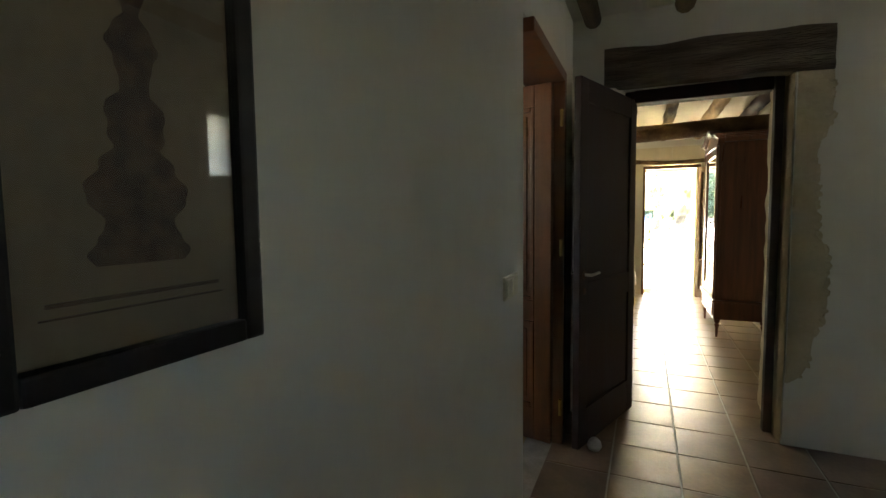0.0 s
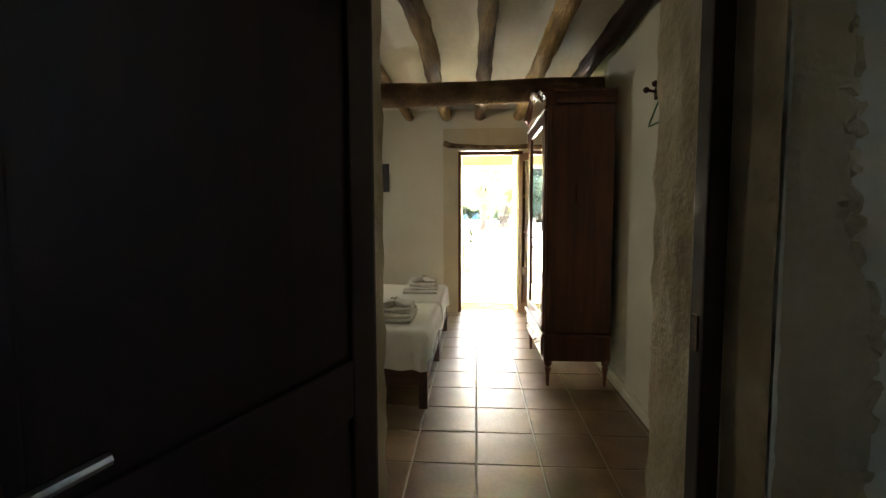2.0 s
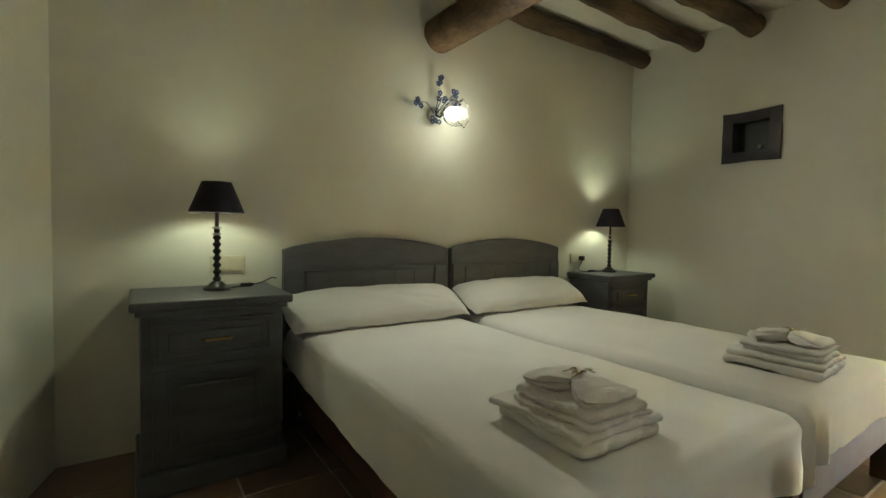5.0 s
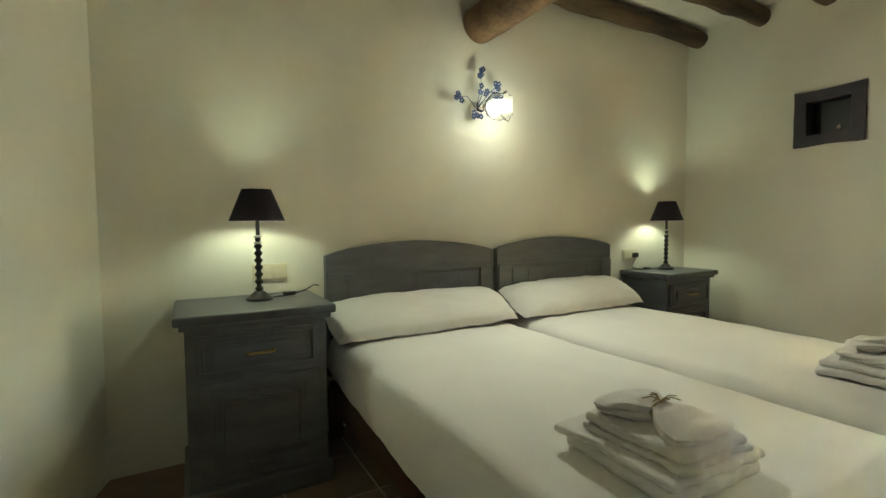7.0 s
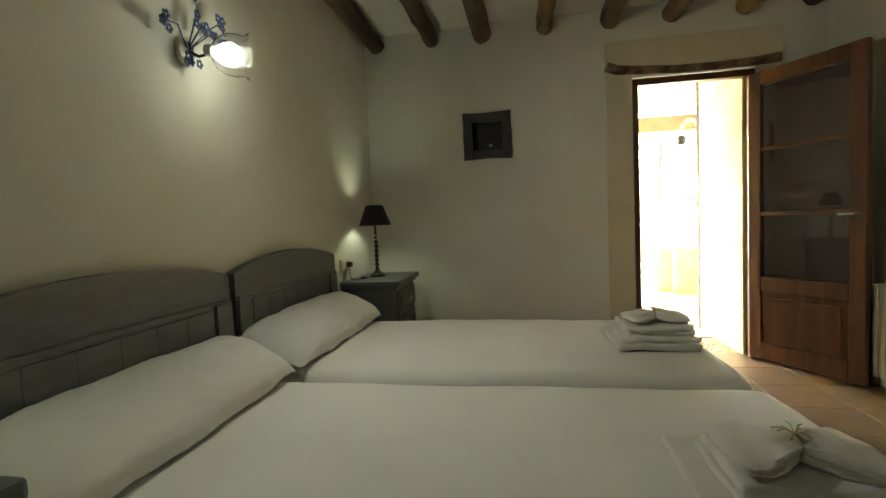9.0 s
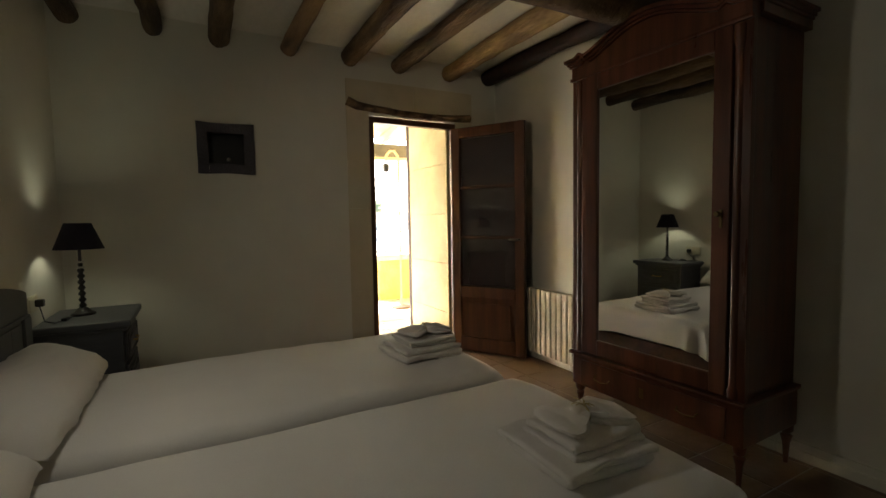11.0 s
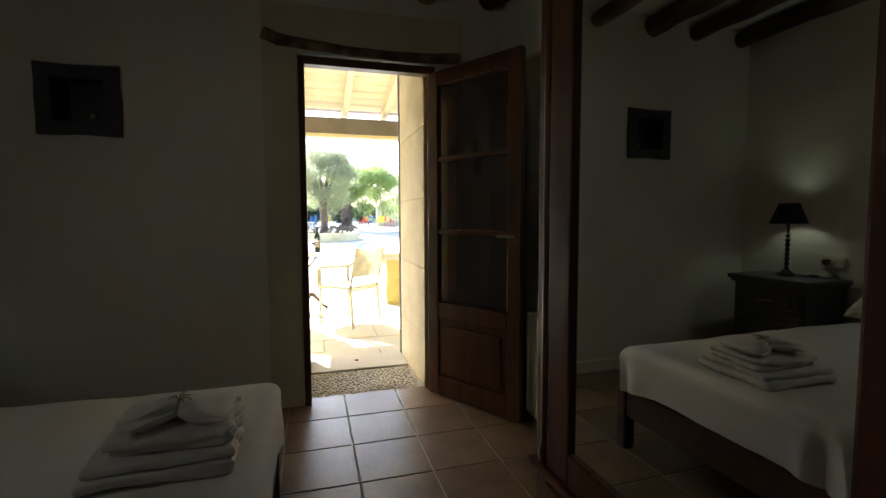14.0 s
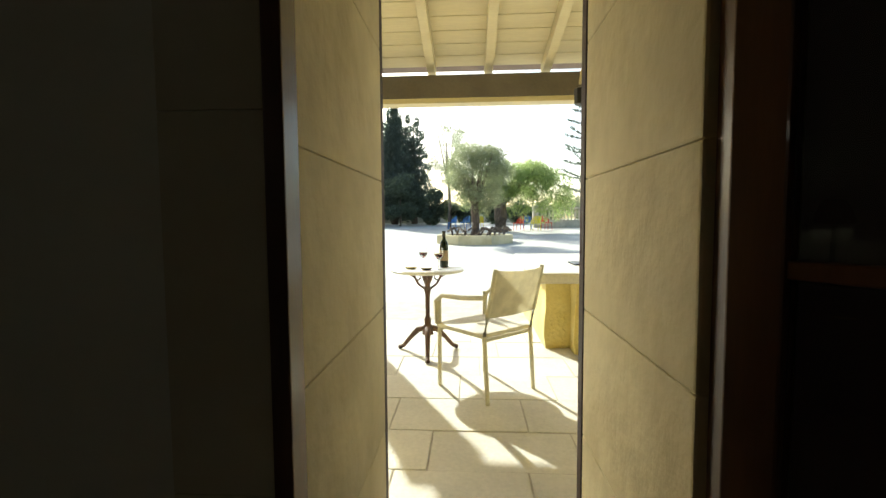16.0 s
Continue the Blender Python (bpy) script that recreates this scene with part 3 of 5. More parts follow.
part("lining", boxes((0.8205, 0.8245, 4.505, 4.60, 1.602, 1.838), (1.0755, 1.0795, 4.505, 4.60, 1.602, 1.838), (0.8245, 1.0755, 4.505, 4.60, 1.602, 1.606), (0.8245, 1.0755, 4.505, 4.60, 1.834, 1.838)), NICHE_STONE, n1)
part("knob", lathe([(0.003, 0), (0.014, 0.004), (0.016, 0.014), (0.006, 0.02)], 12, Matrix.Translation((0.97, 4.60, 1.66)) @ Matrix.Rotation(math.pi / 2, 4, "X")), SILVER, n1, "small bright metal knob", True)

# ---- wardrobe ----
def wardrobe():
    w = thing("wardrobe", pose(2.73, 2.445, 0, 0, 0, 0.8), "tall dark mahogany wardrobe with a mirror door", "wardrobe")
    X0, X1, Y0, Y1 = 0.0, 0.47, -0.49, 0.49
    part("side_panel", boxes((X0 + 0.02, X1, Y0 + 0.02, Y0 + 0.045, 0.39, 2.02), bevel=0.003), WARD_WOOD, w)
    part("side_panel", boxes((X0 + 0.02, X1, Y1 - 0.045, Y1 - 0.02, 0.39, 2.02), bevel=0.003), WARD_WOOD, w)
    part("back_panel", boxes((X1 - 0.02, X1, Y0 + 0.045, Y1 - 0.045, 0.39, 2.02)), WARD_WOOD, w)
    part("plinth", boxes((X0 - 0.005, X1, Y0, Y1, 0.19, 0.37), bevel=0.006), WARD_WOOD, w)
    part("base_moulding", boxes((X0 - 0.025, X1, Y0 - 0.015, Y1 + 0.015, 0.37, 0.392), bevel=0.008), WARD_WOOD, w)
    dr = part("drawer_front", boxes((X0 - 0.016, X0 - 0.004, Y0 + 0.07, Y1 - 0.07, 0.21, 0.35), bevel=0.005), WARD_WOOD, w)
    for y in (-0.25, 0.25):
        part("drawer_pull", tube([(-0.018, y - 0.05, 0.285), (-0.04, y - 0.045, 0.272), (-0.045, y, 0.265), (-0.04, y + 0.045, 0.272), (-0.018, y + 0.05, 0.285)], 0.004, 8), OLD_BRASS, dr, "tarnished brass drawer pull", True)
    part("keyhole_plate", boxes((X0 - 0.020, X0 - 0.0155, -0.012, 0.012, 0.255, 0.305), bevel=0.002), OLD_BRASS, dr, "tarnished brass keyhole plate")
    for y in (Y0 + 0.03, Y1 - 0.03):
        for x in (0.03, X1 - 0.03):
            part("leg", lathe([(0.010, 0), (0.011, 0.02), (0.016, 0.10), (0.026, 0.135), (0.016, 0.145), (0.028, 0.16), (0.030, 0.19)], 14, Matrix.Translation((x, y, 0))), WARD_WOOD, w, smooth=True)
        part("stile", boxes((X0, X0 + 0.03, y - 0.03, y + 0.035, 0.392, 2.0), bevel=0.004), WARD_WOOD, w)
        part("column", lathe([(0.022, 0.40), (0.024, 0.43), (0.016, 0.46), (0.017, 1.88), (0.024, 1.92), (0.024, 1.98)], 14, Matrix.Translation((X0 + 0.002, y + (0.02 if y < 0 else -0.02), 0))), WARD_WOOD, w, smooth=True)
    door = part("door", boxes((X0 - 0.012, X0 + 0.018, Y0 + 0.075, Y0 + 0.150, 0.40, 2.0), (X0 - 0.012, X0 + 0.018, Y1 - 0.185, Y1 - 0.075, 0.40, 2.0), (X0 - 0.012, X0 + 0.018, Y0 + 0.150, Y1 - 0.185, 0.40, 0.49), (X0 - 0.012, X0 + 0.018, Y0 + 0.150, Y1 - 0.185, 1.90, 2.0), bevel=0.006), WARD_WOOD, w)
    part("bevelled_mirror", boxes((X0 + 0.001, X0 + 0.006, Y0 + 0.150, Y1 - 0.185, 0.49, 1.90)), MIRROR, door, "bevelled mirror glass")
    part("keyhole_plate", boxes((X0 - 0.017, X0 - 0.011, Y0 + 0.100, Y0 + 0.114, 1.14, 1.22), bevel=0.003), OLD_BRASS, door, "tarnished brass keyhole plate")
    part("door_pull", lathe([(0.004, 0), (0.006, 0.02), (0.013, 0.03), (0.010, 0.042)], 12, Matrix.Translation((X0 - 0.012, Y0 + 0.107, 1.20)) @ Matrix.Rotation(-math.pi / 2, 4, "Y")), OLD_BRASS, door, smooth=True)
    part("frieze_moulding", boxes((X0 - 0.022, X0 + 0.0, Y0 - 0.008, Y1 + 0.008, 1.985, 2.005), bevel=0.006), WARD_WOOD, w)
    # cornice with a raised swelling middle
    bm = bmesh.new()
    N = 28
    for (x, zl, zh, out) in ((X0 - 0.012, 2.0, 2.062, 0.0), (X0 - 0.026, 2.062, 2.074, 0.008), (X0 - 0.036, 2.074, 2.090, 0.016), (X0 - 0.052, 2.090, 2.108, 0.028)):
        low, top = [], []
        for k in range(N + 1):
            u = k / N
            y = (Y0 - out) + (Y1 - Y0 + 2 * out) * u
            c = abs(u - 0.5) * 2
            rise = 0.10 * max(0.0, math.cos(min(c / 0.72, 1) * math.pi / 2)) ** 1.3 + (0.02 if 0.72 < c < 0.80 else 0)
            low.append((y, zl + (rise if zl > 2.05 else 0))), top.append((y, zh + rise))
        for a in range(N):
            vs = [bm.verts.new((xx, yy, zz)) for xx in (x, X0 + 0.05) for (yy, zz) in (low[a], low[a + 1], top[a + 1], top[a])]
            for f in ((0, 1, 2, 3), (7, 6, 5, 4), (0, 4, 5, 1), (3, 2, 6, 7)) + (((0, 3, 7, 4),) if a == 0 else ()) + (((1, 5, 6, 2),) if a == N - 1 else ()):
                bm.faces.new([vs[i] for i in f])
    bmesh.ops.remove_doubles(bm, verts=bm.verts[:], dist=0.0005)
    part("cornice", bm, WARD_WOOD, w, smooth=True)
    for y0, y1 in ((Y0 - 0.02, Y0 + 0.02), (Y1 - 0.02, Y1 + 0.02)):
        for grow, z0, z1 in ((-0.008, 2.02, 2.062), (0.000, 2.062, 2.074), (0.008, 2.074, 2.090), (0.020, 2.090, 2.108)):
            part("side_cornice", boxes((X0 + 0.05, X1, y0 - grow if y0 < 0 else y0, y1 + grow if y0 > 0 else y1, z0, z1), bevel=0.003), WARD_WOOD, w)
    part("top_board", boxes((X0 + 0.05, X1, Y0 + 0.02, Y1 - 0.02, 2.022, 2.05)), WARD_WOOD, w)
    return w


wardrobe()

# ---- radiator ----
rad = thing("radiator", (3.225, 3.68, 0), "cream ribbed radiator on the wall", "radiator")
for z in (0.10, 0.53):
    part("manifold", boxes((-0.02, 0.02, -0.245, 0.245, z, z + 0.05), bevel=0.008), RADIATOR, rad)
for i in range(9):
    y = -0.24 + i * 0.06
    part("rib", boxes((-0.045, 0.030, y - 0.024, y + 0.024, 0.07, 0.61), bevel=0.012), RADIATOR, rad)
part("valve", lathe([(0.012, 0), (0.012, 0.05), (0.018, 0.052), (0.018, 0.08)], 12, Matrix.Translation((0.0, -0.27, 0.09))), PLASTIC, rad, smooth=True)
part("pipe", tube([(0, -0.27, 0.09), (0, -0.27, 0.0)], 0.008, 8), RADIATOR, rad)
for y in (-0.14, 0.14):
    part("bracket", boxes((0.03, 0.045, y - 0.01, y + 0.01, 0.5, 0.55)), RADIATOR, rad)

# ---- beds ----
def bed(y0, y1, group):
    w = y1 - y0
    b = thing("bed", (0.0, (y0 + y1) / 2, 0), "single bed with a slate-blue headboard and white sheet", "bed", group)
    h = w / 2
    part("side_rail", boxes((0.05, 1.90, -h + 0.01, -h + 0.04, 0.150, 0.272), bevel=0.004), RAIL_WOOD, b, "dark brown wooden rail")
    part("side_rail", boxes((0.05, 1.90, h - 0.04, h - 0.01, 0.150, 0.272), bevel=0.004), RAIL_WOOD, b)
    part("foot_rail", boxes((1.885, 1.925, -h + 0.04, h - 0.04, 0.165, 0.305), bevel=0.004), RAIL_WOOD, b)
    for y in (-h + 0.03, h - 0.03):
        part("leg", boxes((1.875, 1.932, y - 0.03, y + 0.03, 0, 0.285), bevel=0.006), RAIL_WOOD, b)
        part("leg", boxes((0.06, 0.12, y - 0.03, y + 0.03, 0, 0.255), bevel=0.006), RAIL_WOOD, b)
    part("slat_base", boxes((0.06, 1.86, -h + 0.045, h - 0.045, 0.17, 0.20)), DARK_WOOD, b)
    # the sheeted mattress: a soft slab with pulled, creased corners
    bm = bmesh.new()
    NX, NY, R = 70, 40, 0.052
    L0, L1, W, Z0, Z1 = 0.07, 1.945, h - 0.012, 0.20, 0.518
    prof = []
    for j in range(-NY // 2 - 10, NY // 2 + 11):
        if abs(j) <= NY // 2:
            prof.append((j / (NY / 2) * (W - R), Z1))
        else:
            q = (abs(j) - NY // 2) / 10
            s = 1 if j > 0 else -1
            if q <= 0.5:
                a = q * 2 * math.pi / 2
                prof.append((s * (W - R + R * math.sin(a)), Z1 - R + R * math.cos(a)))
            else:
                prof.append((s * W, Z1 - R - (q - 0.5) * 2 * (Z1 - R - Z0)))
    rows = []
    for i in range(NX + 1):
        x = L0 + (L1 - R - L0) * i / NX
        rows.append([(x, y, z) for y, z in prof])
    for k in range(1, 7):
        a = k / 6 * math.pi / 2
        rows.append([(L1 - R + R * math.sin(a), y * (1 - 0.03 * math.sin(a)), min(z, Z1 - R + R * math.cos(a))) for y, z in prof])
    for k in range(1, 6):
        rows.append([(L1, y * 0.97, min(z, Z1 - R - k / 5 * (Z1 - R - Z0))) for y, z in prof])
    grid = []
    for r in rows:
        line = []
        for x, y, z in r:
            low = max(0.0, min(1.0, (Z1 - 0.02 - z) / 0.2))
            end = max(0.0, (x - 1.45) / 0.47)
            corner = max(0.0, abs(y) / W - 0.55) * 2.2
            crease = 0.010 * low * noise.noise((x * 9, y * 11, 3 + y0)) + 0.027 * low * end * corner * math.sin(x * 30 + y * 37 + 6 * noise.noise((x * 3, y * 3, y0)))
            hem = max(0.277, 0.37 - 0.065 * x) + 0.045 * max(0.0, min(1.0, (x - L1 + R) / R)) * (1 - 0.5 * (abs(y) / W) ** 3) + 0.010 * noise.noise((x * 4, y * 5, y0))
            z += max(0.0, hem - Z0) * max(0.0, (Z1 - R - z) / (Z1 - R - Z0))
            out_y = (crease + (0.012 * low if y < 0 else 0)) * (1 if y > 0 else -1) if abs(y) > W - R else 0
            out_x = crease if x > L1 - R else 0
            zz = z + 0.006 * noise.noise((x * 2.3, y * 3, y0)) + 0.004 * noise.noise((x * 7, y * 8, y0)) * (1 - low)
            line.append(bm.verts.new((x + out_x, y + out_y - 0.018 * (y0 < 2) * min(1, x * 3), zz - 0.018 * (abs(y) / W) ** 4)))
        grid.append(line)
    for a, c in zip(grid, grid[1:]):
        for j in range(len(a) - 1):
            bm.faces.new((a[j], a[j + 1], c[j + 1], c[j]))
    part("sheeted_mattress", bm, SHEET, b, "mattress in a tight white cotton sheet", True)
    # arched headboard
    bm = bmesh.new()
    N = 24
    ring = []
    for k in range(N + 1):
        u = k / N
        y = -h + 0.005 + (w - 0.01) * u
        ring.append((y, 0.905 + 0.065 * math.sin(math.pi * min(max(u, 0), 1)) ** 0.8))
    fr, bk = [], []
    for x in (0.055, 0.012):
        top = [bm.verts.new((x, y, z)) for y, z in ring]
        low = [bm.verts.new((x, y, 0.30)) for y, z in ring]
        (fr if x > 0.03 else bk).extend((top, low))
    for k in range(N):
        bm.faces.new((fr[0][k], fr[1][k], fr[1][k + 1], fr[0][k + 1])), bm.faces.new((bk[0][k], bk[0][k + 1], bk[1][k + 1], bk[1][k]))
        bm.faces.new((fr[0][k], fr[0][k + 1], bk[0][k + 1], bk[0][k]))
    for k in (0, N):
        bm.faces.new((fr[0][k], bk[0][k], bk[1][k], fr[1][k]))
    head = part("headboard", bm, BLUE_WOOD, b, "arched slate-blue painted headboard")
    part("headboard_rail", boxes((0.055, 0.066, -h + 0.015, h - 0.015, 0.80, 0.812), (0.055, 0.068, -h + 0.01, -h + 0.10, 0.30, 0.80), (0.055, 0.068, h - 0.10, h - 0.01, 0.30, 0.80), bevel=0.003), BLUE_WOOD, head)
    n_planks = 6
    for k in range(n_planks):
        a0 = -h + 0.115 + k * (w - 0.23) / n_planks
        part("headboard_plank", boxes((0.055, 0.0605, a0 + 0.0006, a0 + (w - 0.23) / n_planks - 0.0006, 0.42, 0.785), bevel=0.0012), BLUE_WOOD, head)
    return b


bed(1.515, 2.535, "pair of beds")
bed(2.56, 3.56, "pair of beds")


def pillow(y, length, seed):
    bm = bmesh.new()
    bmesh.ops.create_grid(bm, x_segments=28, y_segments=44, size=0.5)
    top = bm.verts[:]
    dup = bmesh.ops.duplicate(bm, geom=bm.verts[:] + bm.edges[:] + bm.faces[:])["geom"]
    low = [v for v in dup if isinstance(v, bmesh.types.BMVert)]
    for verts, s in ((top, 1), (low, -1)):
        for v in verts:
            u, w = v.co.x * 2, v.co.y * 2
            puff = (max(0.0, 1 - abs(u) ** 2.6) ** 0.55) * (max(0.0, 1 - abs(w) ** 4.5) ** 0.6)
            pin = 1 - 0.05 * (abs(u * w)) - 0.03 * w * w
            z = s * (0.078 if s > 0 else 0.050) * puff + 0.008 * noise.noise((u * 2.5, w * 4, seed + s)) * puff + 0.004 * noise.noise((u * 9, w * 11, seed))
            ear = max(0.0, abs(w) - 0.86) / 0.14
            z += 0.006 * math.sin(w * 40 + 9 * noise.noise((w * 5, u, seed))) * max(0.0, abs(u) - 0.7) - 0.016 * ear * ear * (1 if u > 0 else 0.3)
            v.co = Vector((u * 0.168 * pin + 0.016 * noise.noise((w * 3, seed, 1)) + 0.006 * noise.noise((w * 9, seed, 5)) * abs(u), w * length / 2 * (1 - 0.03 * u * u), z))
    bmesh.ops.remove_doubles(bm, verts=bm.verts[:], dist=0.003)
    ob = part("pillow", bm, SHEET, None, "long white cotton pillow against the headboard", True, at=pose(0.190, y, 0.601, 0, 24, 1.5 - seed))
    return tagged(ob, category="pillow", group="pillows")


pillow(2.01, 1.05, 1)
pillow(3.07, 1.03, 2)


def towel_stack(x, y, z, turn, seed, label):
    st = thing("towel_stack", pose(x, y, z, 0, 0, turn), label, "towels", "towels on the beds")
    def folded(lx, ly, z0, hgt, sd, dx=0.0, dy=0.0, folds=2):
        bm = bmesh.new()
        cut = [0.0] + [(f + 1) / folds + 0.14 * math.sin(sd * 1.7 + f * 2.1) * (f < folds - 1) for f in range(folds)]
        for f in range(folds):
            b2 = bmesh.new()
            base, h1 = hgt * cut[f], hgt * (cut[f + 1] - cut[f])
            slip = 0.014 * math.sin(f * 2.9 + sd)
            box(b2, -lx / 2 + slip, lx / 2 - abs(slip), -ly / 2 + 0.5 * slip, ly / 2 - 0.5 * slip, 0, h1 * 0.99)
            bmesh.ops.bevel(b2, geom=b2.edges[:], offset=h1 * 0.44, segments=4, affect="EDGES", profile=0.5)
            bmesh.ops.subdivide_edges(b2, edges=[e for e in b2.edges if e.calc_length() > 0.1], cuts=21, use_grid_fill=True)
            for v in b2.verts:
                hem = max(0.0, v.co.x / lx * 2 - 0.55) * 2.2
                crumple = 0.010 * hem * noise.noise((v.co.y * 22, v.co.z * 30, sd + f)) + 0.006 * hem * math.sin(v.co.y * 70 + 5 * noise.noise((v.co.y * 9, f, sd)))
                v.co += Vector((dx + crumple, dy, z0 + base + 0.4 * crumple)) + 0.010 * noise.noise_vector(v.co * 5 + Vector((sd, f * 0.8, 0))) + 0.005 * noise.noise_vector(v.co * 19 + Vector((sd, f * 4, 0)))
            me = bpy.data.meshes.new("t")
            b2.to_mesh(me), b2.free()
            bm.from_mesh(me)
            bpy.data.meshes.remove(me)
        return bm
    part("towel", folded(0.375, 0.31, 0.0, 0.070, seed), TOWEL, st, "large folded bath towel", True)
    part("towel", folded(0.31, 0.22, 0.068, 0.046, seed + 5, 0.02, -0.01), TOWEL, st, "folded hand towel", True)
    # the top towel gathered in its middle like a bow
    bm = bmesh.new()
    NU, NV = 48, 28
    shell = []
    for i in range(NU + 1):
        u = i / NU * 2 - 1
        lobe = min(1.0, abs(u) / 0.62)
        waist = 0.26 + 0.74 * lobe ** 0.8
        fall = 1.0 - 0.35 * max(0.0, abs(u) - 0.55) / 0.45
        line = []
        for j in range(NV):
            a = 2 * math.pi * j / NV
            ca, sa = math.cos(a), math.sin(a)
            sq = 1.0 / max(abs(ca), abs(sa)) ** 0.35 * (1 - max(0.0, (abs(u) - 0.78) / 0.23) ** 2) ** 0.5
            fold = 1 + 0.22 * math.sin(5 * a + seed) * (1 - lobe) + 0.07 * math.sin(6 * a + 4 * u + seed) + 0.05 * math.sin(11 * a - 3 * u)
            line.append(bm.verts.new((u * 0.15 * (1 + 0.03 * noise.noise((a, u * 3, seed))) + 0.02, 0.095 * waist * ca * sq * fold - 0.01, 0.112 + 0.026 + (0.022 * (0.9 + 0.5 * (1 - abs(lobe * 2 - 1)))) * sa * sq * fold * fall + (0.006 * (1 - lobe)))))
        shell.append(line)
    for a, c in zip(shell, shell[1:]):
        for j in range(NV):
            bm.faces.new((a[j], a[(j + 1) % NV], c[(j + 1) % NV], c[j]))
    bm.faces.new(shell[0][::-1]), bm.faces.new(shell[-1])
    roughen(bm, 0.007, 14, seed)
    part("face_towel", bm, TOWEL, st, "small towel tied in the middle", True)
    bm = bmesh.new()
    tube([(0.02 + 0.004 * math.sin(k), 0.030 * math.cos(k * 0.63) - 0.01, 0.146 + 0.026 * math.sin(k * 0.63)) for k in range(11)], 0.003, 6, bm)
    r2 = random.Random(seed)
    for k in range(9):
        a, e = r2.uniform(0, 6.28), r2.uniform(0.02, 0.05)
        tube([(0.02, -0.01, 0.172), (0.02 + e * 0.5 * math.cos(a), -0.01 + e * 0.5 * math.sin(a), 0.184), (0.02 + e * math.cos(a), -0.01 + e * math.sin(a), 0.178)], 0.0018, 5, bm)
    part("twine", bm, TWINE, st, "dried straw-coloured twine bow")
    for k in st.children:
        k.matrix_local = Matrix.Diagonal((0.86, 0.96, 0.84, 1))
    return st


towel_stack(1.655, 1.840, 0.516, -2, 1, "stack of white folded towels tied with straw twine")
towel_stack(1.72, 2.995, 0.516, 3, 4, "stack of white folded towels tied with straw twine")

# ---- nightstands ----
def nightstand(y0, y1, depth, height, turn=0.0):
    w = y1 - y0
    k = height / 0.70
    nst = thing("nightstand", pose(0.015, (y0 + y1) / 2, 0, 0, 0, turn), "slate-blue painted wooden nightstand with a drawer", "nightstand", "nightstands")
    h = w / 2
    part("top", boxes((0, depth + 0.03, -h, h, height - 0.035, height), bevel=0.010), BLUE_WOOD, nst)
    part("top_moulding", boxes((0, depth + 0.012, -h + 0.018, h - 0.018, height - 0.055, height - 0.035), bevel=0.006), BLUE_WOOD, nst)
    part("body", boxes((0.005, depth - 0.01, -h + 0.035, h - 0.035, 0.09, height - 0.055), bevel=0.004), BLUE_WOOD, nst)
    part("base", boxes((0, depth + 0.02, -h + 0.018, h - 0.018, 0.0, 0.09), bevel=0.014), BLUE_WOOD, nst)
    dr = part("drawer_front", boxes((depth - 0.01, depth + 0.004, -h + 0.07, h - 0.07, 0.475 * k, 0.625 * k), bevel=0.004), BLUE_WOOD, nst)
    part("drawer_moulding", boxes((depth + 0.004, depth + 0.012, -h + 0.085, h - 0.085, 0.487 * k, 0.499 * k), (depth + 0.004, depth + 0.012, -h + 0.085, h - 0.085, 0.601 * k, 0.613 * k), (depth + 0.004, depth + 0.012, -h + 0.085, -h + 0.097, 0.499 * k, 0.601 * k), (depth + 0.004, depth + 0.012, h - 0.097, h - 0.085, 0.499 * k, 0.601 * k), bevel=0.003), BLUE_WOOD, dr)
    part("drawer_panel", boxes((depth + 0.004, depth + 0.013, -h + 0.12, h - 0.12, 0.515 * k, 0.585 * k), bevel=0.006), BLUE_WOOD, dr)
    part("drawer_pull", tube([(depth + 0.012, -0.05, 0.552 * k), (depth + 0.03, -0.045, 0.55 * k), (depth + 0.03, 0.045, 0.55 * k), (depth + 0.012, 0.05, 0.552 * k)], 0.005, 8), BRASS, dr, "small brass bar handle", True)
    dd = part("door", boxes((depth - 0.01, depth + 0.004, -h + 0.07, h - 0.07, 0.12, 0.455 * k), bevel=0.004), BLUE_WOOD, nst)
    part("door_moulding", boxes((depth + 0.004, depth + 0.013, -h + 0.115, h - 0.115, 0.150, 0.164), (depth + 0.004, depth + 0.013, -h + 0.115, h - 0.115, 0.411 * k, 0.425 * k), (depth + 0.004, depth + 0.013, -h + 0.115, -h + 0.129, 0.164, 0.411 * k), (depth + 0.004, depth + 0.013, h - 0.129, h - 0.115, 0.164, 0.411 * k), bevel=0.004), BLUE_WOOD, dd)
    part("door_panel", boxes((depth + 0.004, depth + 0.014, -h + 0.15, h - 0.15, 0.185, 0.39 * k), bevel=0.008), BLUE_WOOD, dd)
    return nst


nightstand(0.868, 1.445, 0.442, 0.738)
nightstand(3.70, 4.27, 0.37, 0.712)

